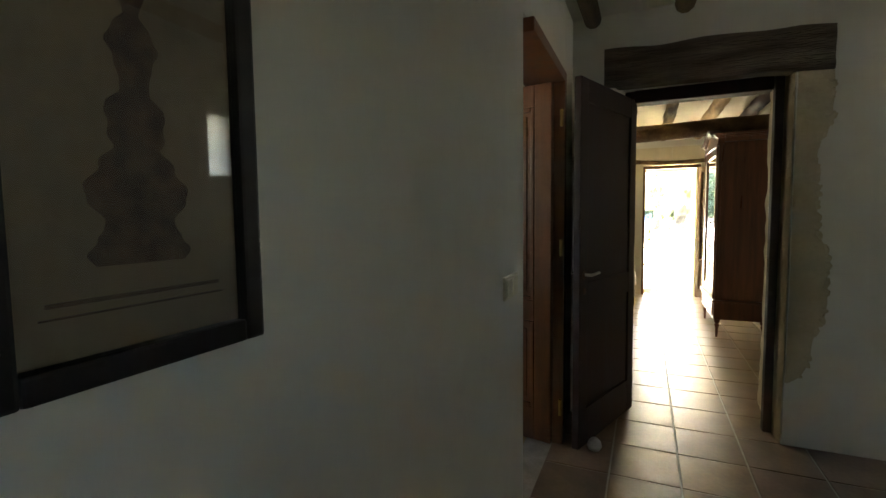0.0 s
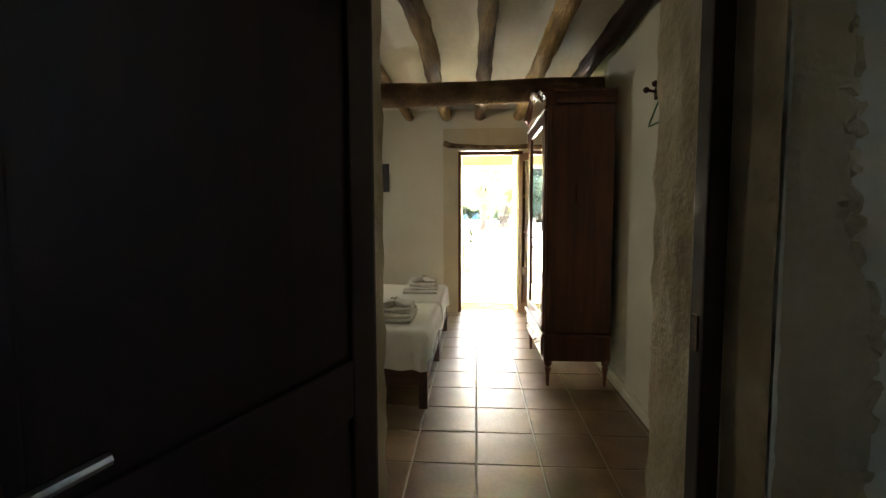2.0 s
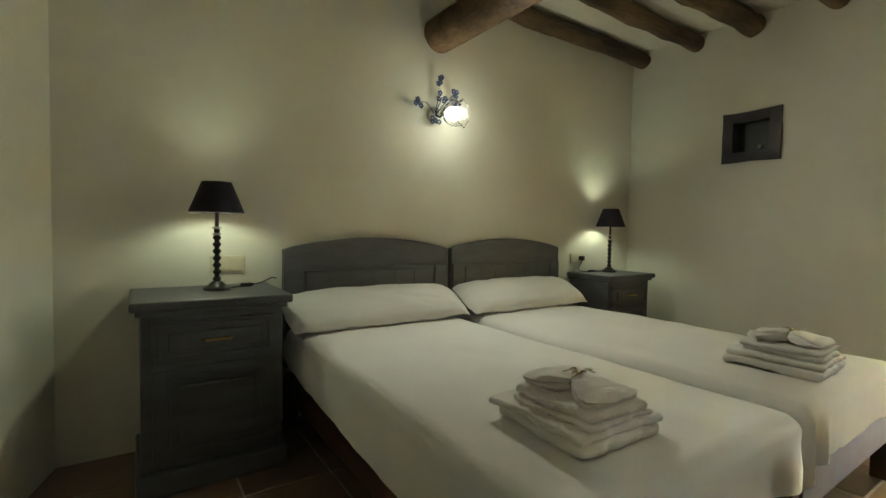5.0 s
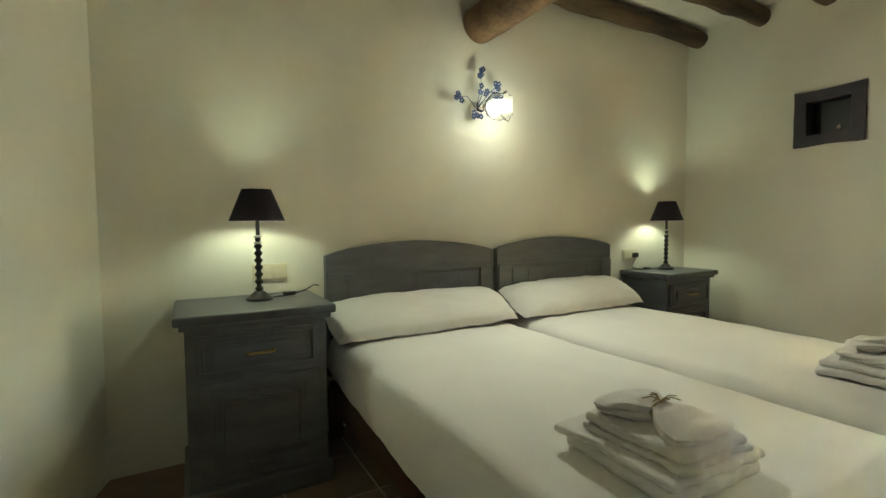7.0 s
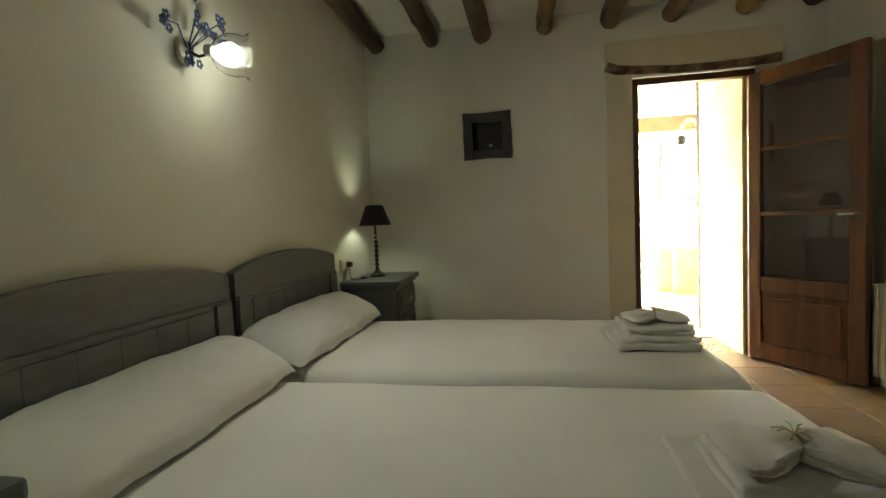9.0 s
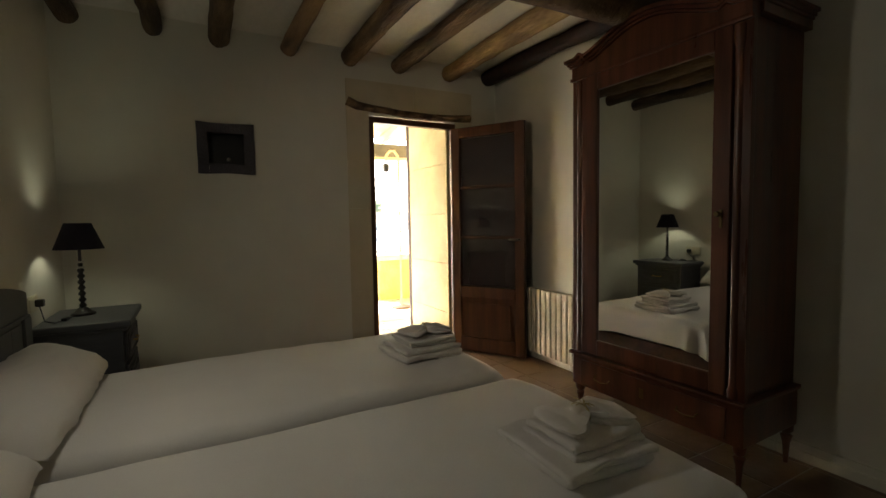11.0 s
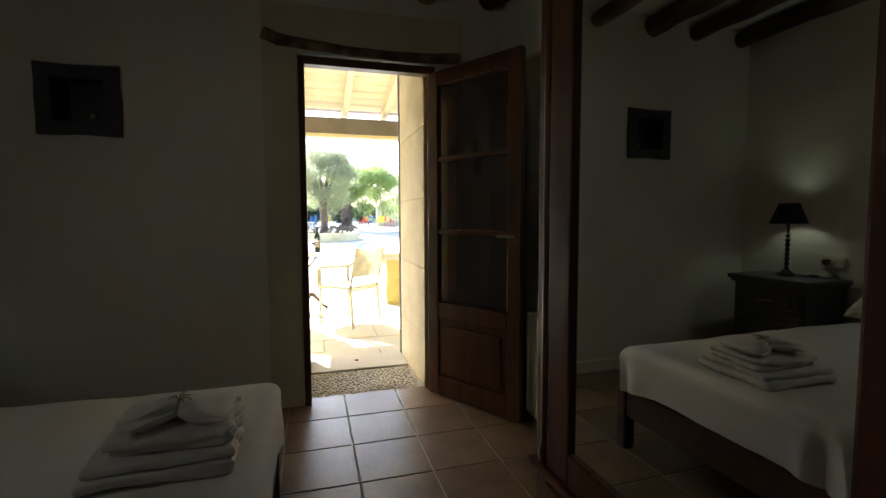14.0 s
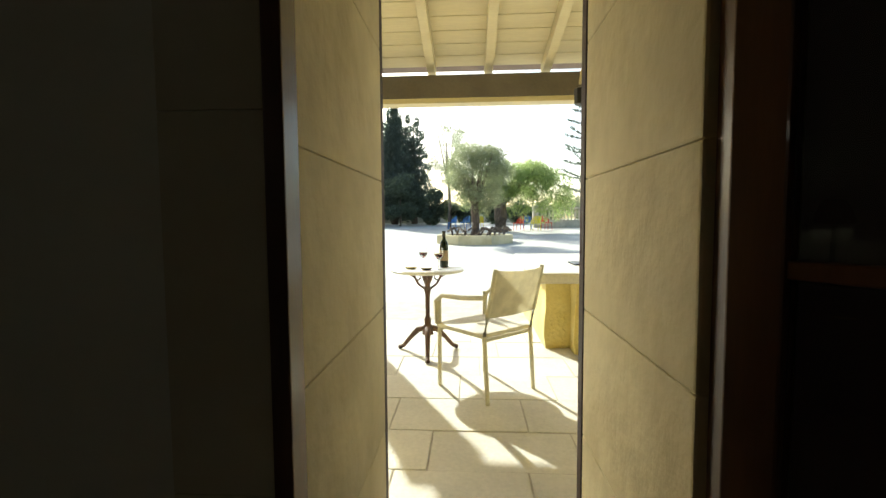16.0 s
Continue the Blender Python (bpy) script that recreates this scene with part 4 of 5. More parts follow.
# ---- lamps ----
def table_lamp(x, y, z, label, watts, bulb):
    lamp = thing("table_lamp", Matrix.Translation((x, y, z)) @ Matrix.Diagonal((1, 1, (1.212 - z) / 0.515, 1)), label, "lamp", "bedside lamps")
    part("foot", lathe([(0.055, 0), (0.058, 0.006), (0.054, 0.014), (0.040, 0.020), (0.030, 0.032), (0.018, 0.042)], 24), BLACK_WOOD, lamp, smooth=True)
    prof = [(0.012, 0.042)]
    for k in range(60):
        zz = 0.045 + k * 0.205 / 59
        prof.append((0.0135 + 0.0042 * math.sin(k * 0.66), zz))
    prof += [(0.016, 0.255), (0.010, 0.262)]
    part("stem", lathe(prof, 16), BLACK_WOOD, lamp, smooth=True)
    for zz in (0.262, 0.292):
        part("collar", lathe([(0.010, zz), (0.019, zz + 0.003), (0.019, zz + 0.008), (0.010, zz + 0.011)], 16), SILVER, lamp, "silvered ring", True)
    part("neck", lathe([(0.009, 0.273), (0.012, 0.285), (0.008, 0.30), (0.008, 0.385)], 14), BLACK_WOOD, lamp, smooth=True)
    bm = bmesh.new()
    N = 40
    rings = [[bm.verts.new((r * math.cos(2 * math.pi * k / N), r * math.sin(2 * math.pi * k / N), zz)) for k in range(N)] for r, zz in ((0.113, 0.37), (0.060, 0.515), (0.0585, 0.515), (0.1115, 0.37))]
    for a, b in ((0, 1), (1, 2), (2, 3), (3, 0)):
        for k in range(N):
            bm.faces.new((rings[a][k], rings[a][(k + 1) % N], rings[b][(k + 1) % N], rings[b][k]))
    part("shade", bm, SHADE, lamp, "plum-black cloth shade", True)
    part("bulb", lathe([(0.004, bulb - 0.052), (0.011, bulb - 0.048), (0.016, bulb - 0.042), (0.015, bulb - 0.036), (0.004, bulb - 0.031)], 14), plain("warm_bulb", (1.0, 0.86, 0.58), 0.4, emit=0.8), lamp, smooth=True)
    light = new("bulb_light", bpy.data.lights.new("bulb_light", "POINT"))
    light.data.energy, light.data.color, light.data.shadow_soft_size = watts, (0.98, 1.0, 0.70), 0.03
    light.parent, light.location = lamp, (0, 0, bulb)
    return lamp


table_lamp(0.205, 1.190, 0.738, "lit bedside lamp with plum shade and black twisted stem", 0.075, 0.432)
table_lamp(0.17, 4.02, 0.712, "lit bedside lamp with plum shade beside the corner", 0.115, 0.450)


def cord(points, label):
    ob = part("lamp_cord", tube(points, 0.003, 6), BLACK, None, label, True)
    return tagged(ob, category="cord")


cord([(0.19, 1.24, 0.742), (0.16, 1.29, 0.742), (0.14, 1.34, 0.744), (0.12, 1.40, 0.753), (0.06, 1.46, 0.768), (0.02, 1.49, 0.758)], "thin black lamp cord across the nightstand top")
cord([(0.13, 3.97, 0.716), (0.13, 3.90, 0.716), (0.09, 3.80, 0.717), (0.06, 3.78, 0.732), (0.02, 3.88, 0.80)], "thin black lamp cord up to the socket")
for p in ((0.145, 1.325, 0.740), (0.12, 3.87, 0.714)):
    tagged(part("cord_switch", boxes((-0.012, 0.012, -0.028, 0.028, 0, 0.016), bevel=0.006), BLACK, None, "small black in-line lamp switch", at=Matrix.Translation(p)), category="switch")


def socket(y, z, w, plug):
    so = thing("wall_socket", (0, y, z), "ivory plastic double wall socket plate", "socket")
    part("plate", boxes((0.0, 0.010, -w / 2, w / 2, -0.04, 0.04), bevel=0.003), PLASTIC, so)
    part("rocker", boxes((0.010, 0.014, -w / 2 + 0.010, -0.004, -0.03, 0.03), bevel=0.002), PLASTIC, so)
    if plug:
        part("plug", boxes((0.010, 0.045, 0.014, 0.05, -0.018, 0.018), bevel=0.006), BLACK, so, "black plug")
    else:
        part("rocker", boxes((0.010, 0.014, 0.004, w / 2 - 0.010, -0.03, 0.03), bevel=0.002), PLASTIC, so)


socket(1.265, 0.835, 0.155, False)
socket(3.83, 0.815, 0.155, True)

# ---- flower wall lamp ----
wl = thing("wall_lamp", (0, 2.44, 1.735), "lit wall lamp with glass shade and blue metal flowers", "wall lamp")
part("backplate", lathe([(0.045, 0), (0.048, 0.006), (0.040, 0.018), (0.012, 0.026)], 20, Matrix.Rotation(math.pi / 2, 4, "Y")), SILVER, wl, smooth=True)
part("arm", tube([(0.02, 0, 0), (0.055, 0.012, -0.02), (0.075, 0.018, -0.015), (0.088, 0.02, 0.0)], 0.006, 8), BLUE_METAL, wl, smooth=True)
part("socket_cup", lathe([(0.022, 0), (0.024, 0.03), (0.018, 0.034)], 14, Matrix.Translation((0.082, 0.02, 0.0)) @ Matrix.Rotation(radians(95), 4, "Y")), SILVER, wl, smooth=True)
bm = bmesh.new()
N = 30
rings = []
for r, zz in ((0.020, 0), (0.044, 0.014), (0.057, 0.04), (0.059, 0.065), (0.055, 0.085), (0.060, 0.098), (0.057, 0.098), (0.052, 0.085), (0.056, 0.065), (0.054, 0.04), (0.041, 0.016), (0.017, 0.003)):
    rings.append([bm.verts.new(((r + (0.006 * math.sin(k * 6 * 2 * math.pi / N) if zz > 0.09 else 0)) * math.cos(2 * math.pi * k / N), (r + (0.006 * math.sin(k * 6 * 2 * math.pi / N) if zz > 0.09 else 0)) * math.sin(2 * math.pi * k / N), zz)) for k in range(N)])
for a, b in zip(rings, rings[1:]):
    for k in range(N):
        bm.faces.new((a[k], a[(k + 1) % N], b[(k + 1) % N], b[k]))
SHADE_AT = Matrix.Translation((0.100, 0.022, -0.008)) @ Matrix.Rotation(radians(95), 4, "Y") @ Matrix.Rotation(radians(-25), 4, "X") @ Matrix.Scale(1.3, 4)
gl = part("glass_shade", bm, GLASS, wl, "clear fluted glass shade", True, at=SHADE_AT)
gl.visible_shadow = False
part("bulb", lathe([(0.004, 0.0), (0.018, 0.010), (0.030, 0.03), (0.034, 0.05), (0.028, 0.07), (0.015, 0.079), (0.002, 0.082)], 18), plain("white_bulb", (1.0, 0.97, 0.86), 0.4, emit=0.35), wl, smooth=True, at=SHADE_AT)
light = new("bulb_light", bpy.data.lights.new("bulb_light", "POINT"))
light.data.energy, light.data.color, light.data.shadow_soft_size = 0.05, (1.0, 0.95, 0.75), 0.06
light.parent, light.location = wl, (0.27, 0.09, -0.02)
beam_light = new("shade_light", bpy.data.lights.new("shade_light", "SPOT"))
beam_light.data.energy, beam_light.data.color, beam_light.data.shadow_soft_size = 0.72, (1.0, 0.925, 0.755), 0.06
beam_light.data.spot_size, beam_light.data.spot_blend = radians(168), 0.7
beam_light.parent, beam_light.matrix_local = wl, Matrix.Translation((0.28, 0.09, -0.02)) @ Vector((0.90, 0.0, -0.44)).to_track_quat("-Z", "Y").to_matrix().to_4x4()
r3 = random.Random(8)
for c in ((0.05, -0.14, 0.05), (0.07, 0.02, 0.10), (0.06, 0.01, 0.20), (0.07, 0.11, 0.13), (0.04, -0.01, -0.05), (0.05, 0.13, 0.10)):
    part("stalk", tube([(0.02, 0, 0), (c[0] * 0.7 + 0.02, c[1] * 0.6, c[2] * 0.5 + 0.03), c], 0.0025, 6), BLUE_METAL, wl, smooth=True)
    bm = bmesh.new()
    for k in range(4):
        o = Vector(c) + Vector((r3.uniform(-.015, .015), r3.uniform(-.025, .025), r3.uniform(-.025, .025)))
        for p in range(5):
            a = 2 * math.pi * p / 5
            q = o + Vector((0.006, 0.011 * math.cos(a), 0.011 * math.sin(a)))
            bmesh.ops.create_icosphere(bm, subdivisions=1, radius=0.0085, matrix=Matrix.Translation(q) @ Matrix.Diagonal((0.35, 1, 1, 1)))
    part("flower", bm, BLUE_METAL, wl, "blue painted metal flower cluster", True)

# ---- skirting, hall things ----
for i in range(9):
    y0 = 0.17 + i * 0.475
    tagged(part("baseboard", boxes((3.255, 3.272, y0, y0 + 0.47, 0.0, 0.085), (3.245, 3.256, y0, y0 + 0.47, 0.0, 0.05), bevel=0.003), PLASTER, None, "low plastered skirting along the wall"), kind="structure")
for i in range(3):
    tagged(part("baseboard", boxes((0.05 + i * 0.6, 0.05 + i * 0.6 + 0.59, 4.488, 4.502, 0.0, 0.085), bevel=0.003), PLASTER, None, "low plastered skirting along the wall"), kind="structure")

pic = thing("framed_print", (1.63, -3.22, 1.16), "framed print of an ornate column, black frame and glass", "picture")
part("frame", boxes((0, 0.022, -0.13, -0.105, 0, 0.60), (0, 0.022, 0.105, 0.13, 0, 0.60), (0, 0.022, -0.105, 0.105, 0, 0.025), (0, 0.022, -0.105, 0.105, 0.575, 0.60), bevel=0.004), BLACK_WOOD, pic)
part("print", boxes((0.002, 0.006, -0.105, 0.105, 0.025, 0.575)), PAPER, pic, "aged cream paper print")
bm = bmesh.new()
prof = [(0.075, 0.10), (0.075, 0.125), (0.062, 0.13), (0.066, 0.15), (0.085, 0.165), (0.08, 0.18), (0.055, 0.195), (0.035, 0.205), (0.052, 0.225), (0.048, 0.245), (0.020, 0.255), (0.030, 0.275), (0.040, 0.295), (0.030, 0.315), (0.014, 0.325), (0.022, 0.345), (0.026, 0.36), (0.012, 0.385), (0.020, 0.40), (0.016, 0.42), (0.007, 0.44), (0.013, 0.46), (0.005, 0.50), (0.002, 0.55)]
def silhouette(z):
    for (w0, z0), (w1, z1) in zip(prof, prof[1:]):
        if z0 <= z <= z1:
            return (w0 + (w1 - w0) * (z - z0) / (z1 - z0)) * (0.56 + 0.035 * math.sin(z * 300) + 0.05 * math.sin(z * 130))
    return 0.001
heights = [0.10 + 0.45 * k / 140 for k in range(141)]
left_, right_ = [bm.verts.new((0.0072, -max(0.001, silhouette(z)), z)) for z in heights], [bm.verts.new((0.0072, max(0.001, silhouette(z)), z)) for z in heights]
for k in range(140):
    bm.faces.new((left_[k], right_[k], right_[k + 1], left_[k + 1]))
part("ornament", bm, PRINT_INK, pic, "faded brown ornament")
part("caption_line", boxes((0.0062, 0.0070, -0.08, 0.08, 0.070, 0.074), (0.0062, 0.0070, -0.085, 0.085, 0.060, 0.062)), PRINT_INK, pic)
gl = part("glass", boxes((0.010, 0.012, -0.105, 0.105, 0.025, 0.575)), GLASS, pic)
gl.visible_shadow = False

sw = thing("light_switch", (1.63, -1.94, 1.05), "ivory plastic double light switch plate", "switch")
part("plate", boxes((0, 0.010, -0.08, 0.08, -0.04, 0.04), bevel=0.003), PLASTIC, sw)
for y in (-0.037, 0.037):
    part("rocker", boxes((0.010, 0.014, y - 0.030, y + 0.030, -0.03, 0.03), bevel=0.002), PLASTIC, sw)
ic = thing("wall_phone", (3.47, -0.47, 1.22), "pale wall telephone on the hall wall", "telephone")
part("base", boxes((-0.05, 0.07, -0.035, 0, 0, 0.19), bevel=0.008), PLASTIC, ic)
part("handset", boxes((-0.045, -0.005, -0.065, -0.035, 0.01, 0.18), bevel=0.012), PLASTIC, ic)
part("keypad", boxes((0.010, 0.055, -0.040, -0.035, 0.03, 0.12), bevel=0.002), BLACK, ic)
tagged(part("socket_strip", boxes((3.36, 3.56, -0.483, -0.47, 1.02, 1.09), bevel=0.003), PLASTIC, None, "pale plastic socket strip on the hall wall"), category="socket")

hk = thing("coat_rack", (3.27, 1.17, 1.93), "dark wooden coat rack with turned pegs", "coat rack")
bm = boxes((-0.022, 0, -0.24, 0.24, -0.035, 0.035), bevel=0.01)
part("board", bm, DARK_WOOD, hk)
for y in (-0.19, -0.063, 0.063, 0.19):
    part("peg", lathe([(0.008, 0), (0.008, 0.045), (0.017, 0.055), (0.017, 0.068), (0.006, 0.078)], 12, Matrix.Translation((-0.02, y, 0.0)) @ Matrix.Rotation(radians(-80), 4, "Y")), DARK_WOOD, hk, smooth=True)
tagged(part("clothes_hanger", tube([(3.20, 1.10, 1.955), (3.185, 1.10, 1.945), (3.185, 1.10, 1.90), (3.18, 1.10, 1.87), (3.18, 1.27, 1.74), (3.18, 1.28, 1.725), (3.18, 1.10, 1.72), (3.18, 0.93, 1.725), (3.18, 0.94, 1.74), (3.18, 1.10, 1.87)], 0.005, 6), GREEN_METAL, None, "green wire clothes hanger on a peg", True), category="hanger")

# ---- bathroom seen through the doorway ----
wb = thing("washbasin", (0.55, -2.55, 0), "white washbasin on a pale counter", "washbasin")
part("counter", boxes((-0.5, 0.5, -0.33, 0.2, 0.80, 0.85), bevel=0.006), MARBLE, wb)
part("bowl", lathe([(0.06, 0.852), (0.15, 0.87), (0.19, 0.93), (0.20, 0.97), (0.185, 0.97), (0.17, 0.93), (0.03, 0.90)], 28), MARBLE, wb, smooth=True)
for x in (-0.45, 0.40):
    part("support", boxes((x, x + 0.05, -0.33, 0.15, 0, 0.80)), MARBLE, wb)

# ---- threshold, terrace, porch ----
def rise(y):
    """Height of the yard at a distance."""
    return -0.105 + 0.029 * max(0.0, min(y, 46.0) - 10.4)


bm = bmesh.new()
strips = [(y, rise(y)) for y in (-300, 10.4, 46.0, 800)]
top = [[bm.verts.new((x, y, z)) for x in (-400, 400)] for y, z in strips]
low = [[bm.verts.new((x, y, -0.6)) for x in (-400, 400)] for y, z in strips]
for k in range(3):
    bm.faces.new((top[k][0], top[k][1], top[k + 1][1], top[k + 1][0]))
    bm.faces.new((low[k][0], low[k + 1][0], low[k + 1][1], low[k][1]))
    for i in (0, 1):
        bm.faces.new((low[k][i], low[k + 1][i], top[k + 1][i], top[k][i]))
for k in (0, 3):
    bm.faces.new((low[k][0], low[k][1], top[k][1], top[k][0]))
setting("ground", bm, GRAVEL, "pale sunlit gravel yard rising gently to the trees")
setting("threshold_bed", boxes((1.98, 2.83, 4.56, 5.44, -0.06, -0.0155)), PAVING, "mortar bed of the threshold")
bm = bmesh.new()
rp = random.Random(11)
for i in range(23):
    for j in range(16):
        x, y = 2.058 + i * 0.0318 + rp.uniform(-.007, .007) + (0.014 if j % 2 else 0), 4.585 + j * 0.0315 + rp.uniform(-.007, .007)
        if x < 2.755:
            bmesh.ops.create_icosphere(bm, subdivisions=1, radius=1, matrix=pose(x, y, -0.0165, 0, 0, rp.uniform(0, 180)) @ Matrix.Diagonal((rp.uniform(0.014, 0.02), rp.uniform(0.011, 0.015), rp.uniform(0.009, 0.013), 1)))
pe = part("threshold_pebbles", bm, PEBBLE, None, "grey pebbles set in the deep threshold", True)
tagged(pe, category="pebbles", kind="stuff")
setting("threshold_slab", boxes((2.046, 2.764, 5.095, 5.44, -0.02, 0.0), bevel=0.004), PAVING, "pale limestone threshold slab")
tagged(part("drain_cap", lathe([(0.012, 0), (0.014, 0.002), (0.014, 0.006), (0.005, 0.008)], 14), IRON, None, "small rusty bolt cap in the threshold slab", True, at=Matrix.Translation((2.39, 5.30, 0.0))), category="bolt cap")

setting("wall_facade", boxes((-9, -0.8, 5.30, 5.47, 0, 3.6), (-0.8, 1.98, 5.42, 5.47, 0, 3.6), (2.83, 4.2, 5.42, 5.47, 0, 3.6), (1.98, 2.83, 5.42, 5.47, 2.36, 3.6), (4.2, 12, 5.30, 5.47, 0, 3.6)), OCHRE, "rendered outer face of the house")
terrace = setting("terrace", boxes((-9, 12, 5.44, 10.2, -0.33, -0.0535)), GROUT, "mortar bed of the paved terrace")
porch = thing("porch_roof", (0, 0, 0), "open porch roof of cream boards on pale rafters", "porch roof")
SL = math.atan2(3.02 - 2.52, 8.15 - 5.62)
ROOF = Matrix.Translation((0, 8.30, 2.545)) @ Matrix.Rotation(-SL, 4, "X")
for k in range(15):
    y = -2.9 + k * 0.20
    part("roof_board", boxes((-6, 9, y + 0.004, y + 0.196, 0.12, 0.145), bevel=0.002), PORCH, porch, at=ROOF)
for k in range(22):
    x = -4.17 + k * 0.56
    part("rafter", boxes((x - 0.04, x + 0.04, -2.8, 0.12, 0.0, 0.12), bevel=0.006), PORCH, porch, at=ROOF)
part("roof_tiles", boxes((-6, 9, -2.9, 0.25, 0.147, 0.20)), TILE, porch, at=ROOF)
part("beam", boxes((-6, 9, 8.12, 8.29, 2.262, 2.475), bevel=0.008), PORCH_BEAM, porch, "brown painted porch beam")
part("beam_strip", boxes((-6, 9, 8.125, 8.285, 2.212, 2.260), bevel=0.004), PORCH, porch, "cream strip under the beam")
# unseen bay over one pillar, added to cast the shadow across the terrace
part("bay_beam", boxes((0.29, 1.15, 9.53, 9.70, 2.262, 2.475), bevel=0.008), PORCH_BEAM, porch)
for x in (0.33, 1.07):
    part("bay_beam", boxes((x - 0.04, x + 0.04, 8.292, 9.528, 2.29, 2.46), bevel=0.006), PORCH_BEAM, porch)
for k in range(8):
    part("roof_board", boxes((0.29, 1.15, 8.42 + k * 0.18, 8.595 + k * 0.18, 2.478, 2.50)), PORCH, porch)


def porch_pillar(x, y):
    p = thing("porch_pillar", (x, y, -0.042), "square ochre rendered porch pillar, out of view", "pillar", "porch pillars")
    part("shaft", boxes((-0.15, 0.15, -0.15, 0.15, -0.02, 2.19), bevel=0.01), OCHRE, p)
    part("cap", boxes((-0.16, 0.16, -0.16, 0.16, 2.19, 2.253 if y < 9 else 2.303), bevel=0.01), PAVING, p)


# first pillar is added under the unseen bay, for its diagonal shadow
for x, y in ((0.37, 9.615), (-1.2, 8.205), (5.6, 8.205)):
    porch_pillar(x, y)

# counter of ochre masonry with a stone top
ct = thing("garden_counter", (3.75, 8.55, -0.034), "low ochre rendered masonry counter with stone top", "counter")
bm = bmesh.new()
box(bm, -0.72, 0.9, -0.95, 1.0, -0.02, 0.60)
bmesh.ops.bevel(bm, geom=[e for e in bm.edges if abs(e.verts[0].co.z - e.verts[1].co.z) > 0.1], offset=0.22, segments=6, affect="EDGES")
bmesh.ops.subdivide_edges(bm, edges=bm.edges[:], cuts=4, use_grid_fill=True)
roughen(bm, 0.025, 4, 6)
part("body", bm, OCHRE, ct, smooth=True)
part("top_slab", boxes((-0.82, 1.0, -1.05, 1.1, 0.61, 0.70), bevel=0.015), PAVING, ct, "pale thick stone top")
tagged(part("serving_tray", boxes((3.35, 3.85, 8.1, 8.4, 0.668, 0.682), bevel=0.004), BLACK, None, "flat dark tray lying on the counter"), category="tray")
hp = thing("hook_pole", (3.30, 6.9, -0.032), "tall cream garden pole with a crook top", "pole")
part("pole", tube([(0, 0, -0.02), (0, 0, 2.05), (-0.01, 0.0, 2.13), (-0.06, 0.0, 2.20), (-0.13, 0, 2.20), (-0.18, 0, 2.13), (-0.19, 0, 2.04)], 0.018, 10), PORCH, hp, smooth=True)
part("foot", lathe([(0.14, -0.018), (0.14, 0.0), (0.03, 0.02)], 20), IRON, hp, smooth=True)
part("lantern", lathe([(0.01, 1.98), (0.05, 1.96), (0.045, 1.86), (0.01, 1.85)], 8, Matrix.Translation((-0.19, 0, 0.05))), BLACK, hp, smooth=True)

# ---- table and chair on the terrace ----
tb = thing("bistro_table", (1.994, 7.63, -0.05), "round white marble bistro table on a cast iron foot", "table")
part("tabletop", lathe([(0.30, 0.715), (0.315, 0.722), (0.315, 0.738), (0.305, 0.745)], 48), MARBLE, tb, smooth=True)
part("pedestal", lathe([(0.05, 0.17), (0.045, 0.20), (0.028, 0.23), (0.030, 0.30), (0.018, 0.33), (0.020, 0.50), (0.030, 0.56), (0.022, 0.60), (0.045, 0.66), (0.05, 0.70)], 18), IRON, tb, smooth=True)
for k in range(3):
    a = 2 * math.pi * k / 3 + 0.6
    c, s = math.cos(a), math.sin(a)
    part("leg", tube([(0.03 * c, 0.03 * s, 0.22), (0.10 * c, 0.10 * s, 0.20), (0.18 * c, 0.18 * s, 0.12), (0.25 * c, 0.25 * s, 0.04), (0.30 * c, 0.30 * s, 0.015)], [0.028, 0.026, 0.020, 0.017, 0.020], 8), IRON, tb, smooth=True)
    part("bracket", tube([(0.02 * c, 0.02 * s, 0.56), (0.09 * c, 0.09 * s, 0.60), (0.13 * c, 0.13 * s, 0.66), (0.22 * c, 0.22 * s, 0.70)], 0.010, 8), IRON, tb, smooth=True)
    part("scroll", tube([(0.10 * c + 0.03 * math.cos(q) * c, 0.10 * s + 0.03 * math.cos(q) * s, 0.665 + 0.03 * math.sin(q)) for q in (i * 0.7 for i in range(9))], 0.006, 6), IRON, tb, smooth=True)
TT = 0.695
bt = thing("wine_bottle", (2.135, 7.70, TT), "dark red wine bottle with pale label", "bottle")
part("glass", lathe([(0.036, 0), (0.038, 0.01), (0.038, 0.19), (0.030, 0.22), (0.015, 0.245), (0.014, 0.30), (0.016, 0.302), (0.016, 0.315)], 20), BOTTLE, bt, smooth=True)
part("bottle_label", lathe([(0.0388, 0.06), (0.0388, 0.15)], 20), PAPER, bt)
part("capsule", lathe([(0.0155, 0.262), (0.0155, 0.30), (0.0172, 0.302), (0.0172, 0.317)], 16), BLACK, bt)
for x, y in ((1.955, 7.68), (2.10, 7.52)):
    wg = thing("wine_glass", (x, y, TT), "stemmed glass half full of red wine", "glass", "wine glasses")
    g = part("bowl", lathe([(0.032, 0), (0.004, 0.006), (0.004, 0.08), (0.030, 0.10), (0.040, 0.13), (0.036, 0.18), (0.0345, 0.18), (0.038, 0.13), (0.028, 0.102), (0.001, 0.085)], 22), GLASS, wg, smooth=True)
    g.visible_shadow = False
    part("wine", lathe([(0.002, 0.088), (0.027, 0.103), (0.0365, 0.128), (0.0365, 0.131)], 20), WINE, wg, smooth=True)
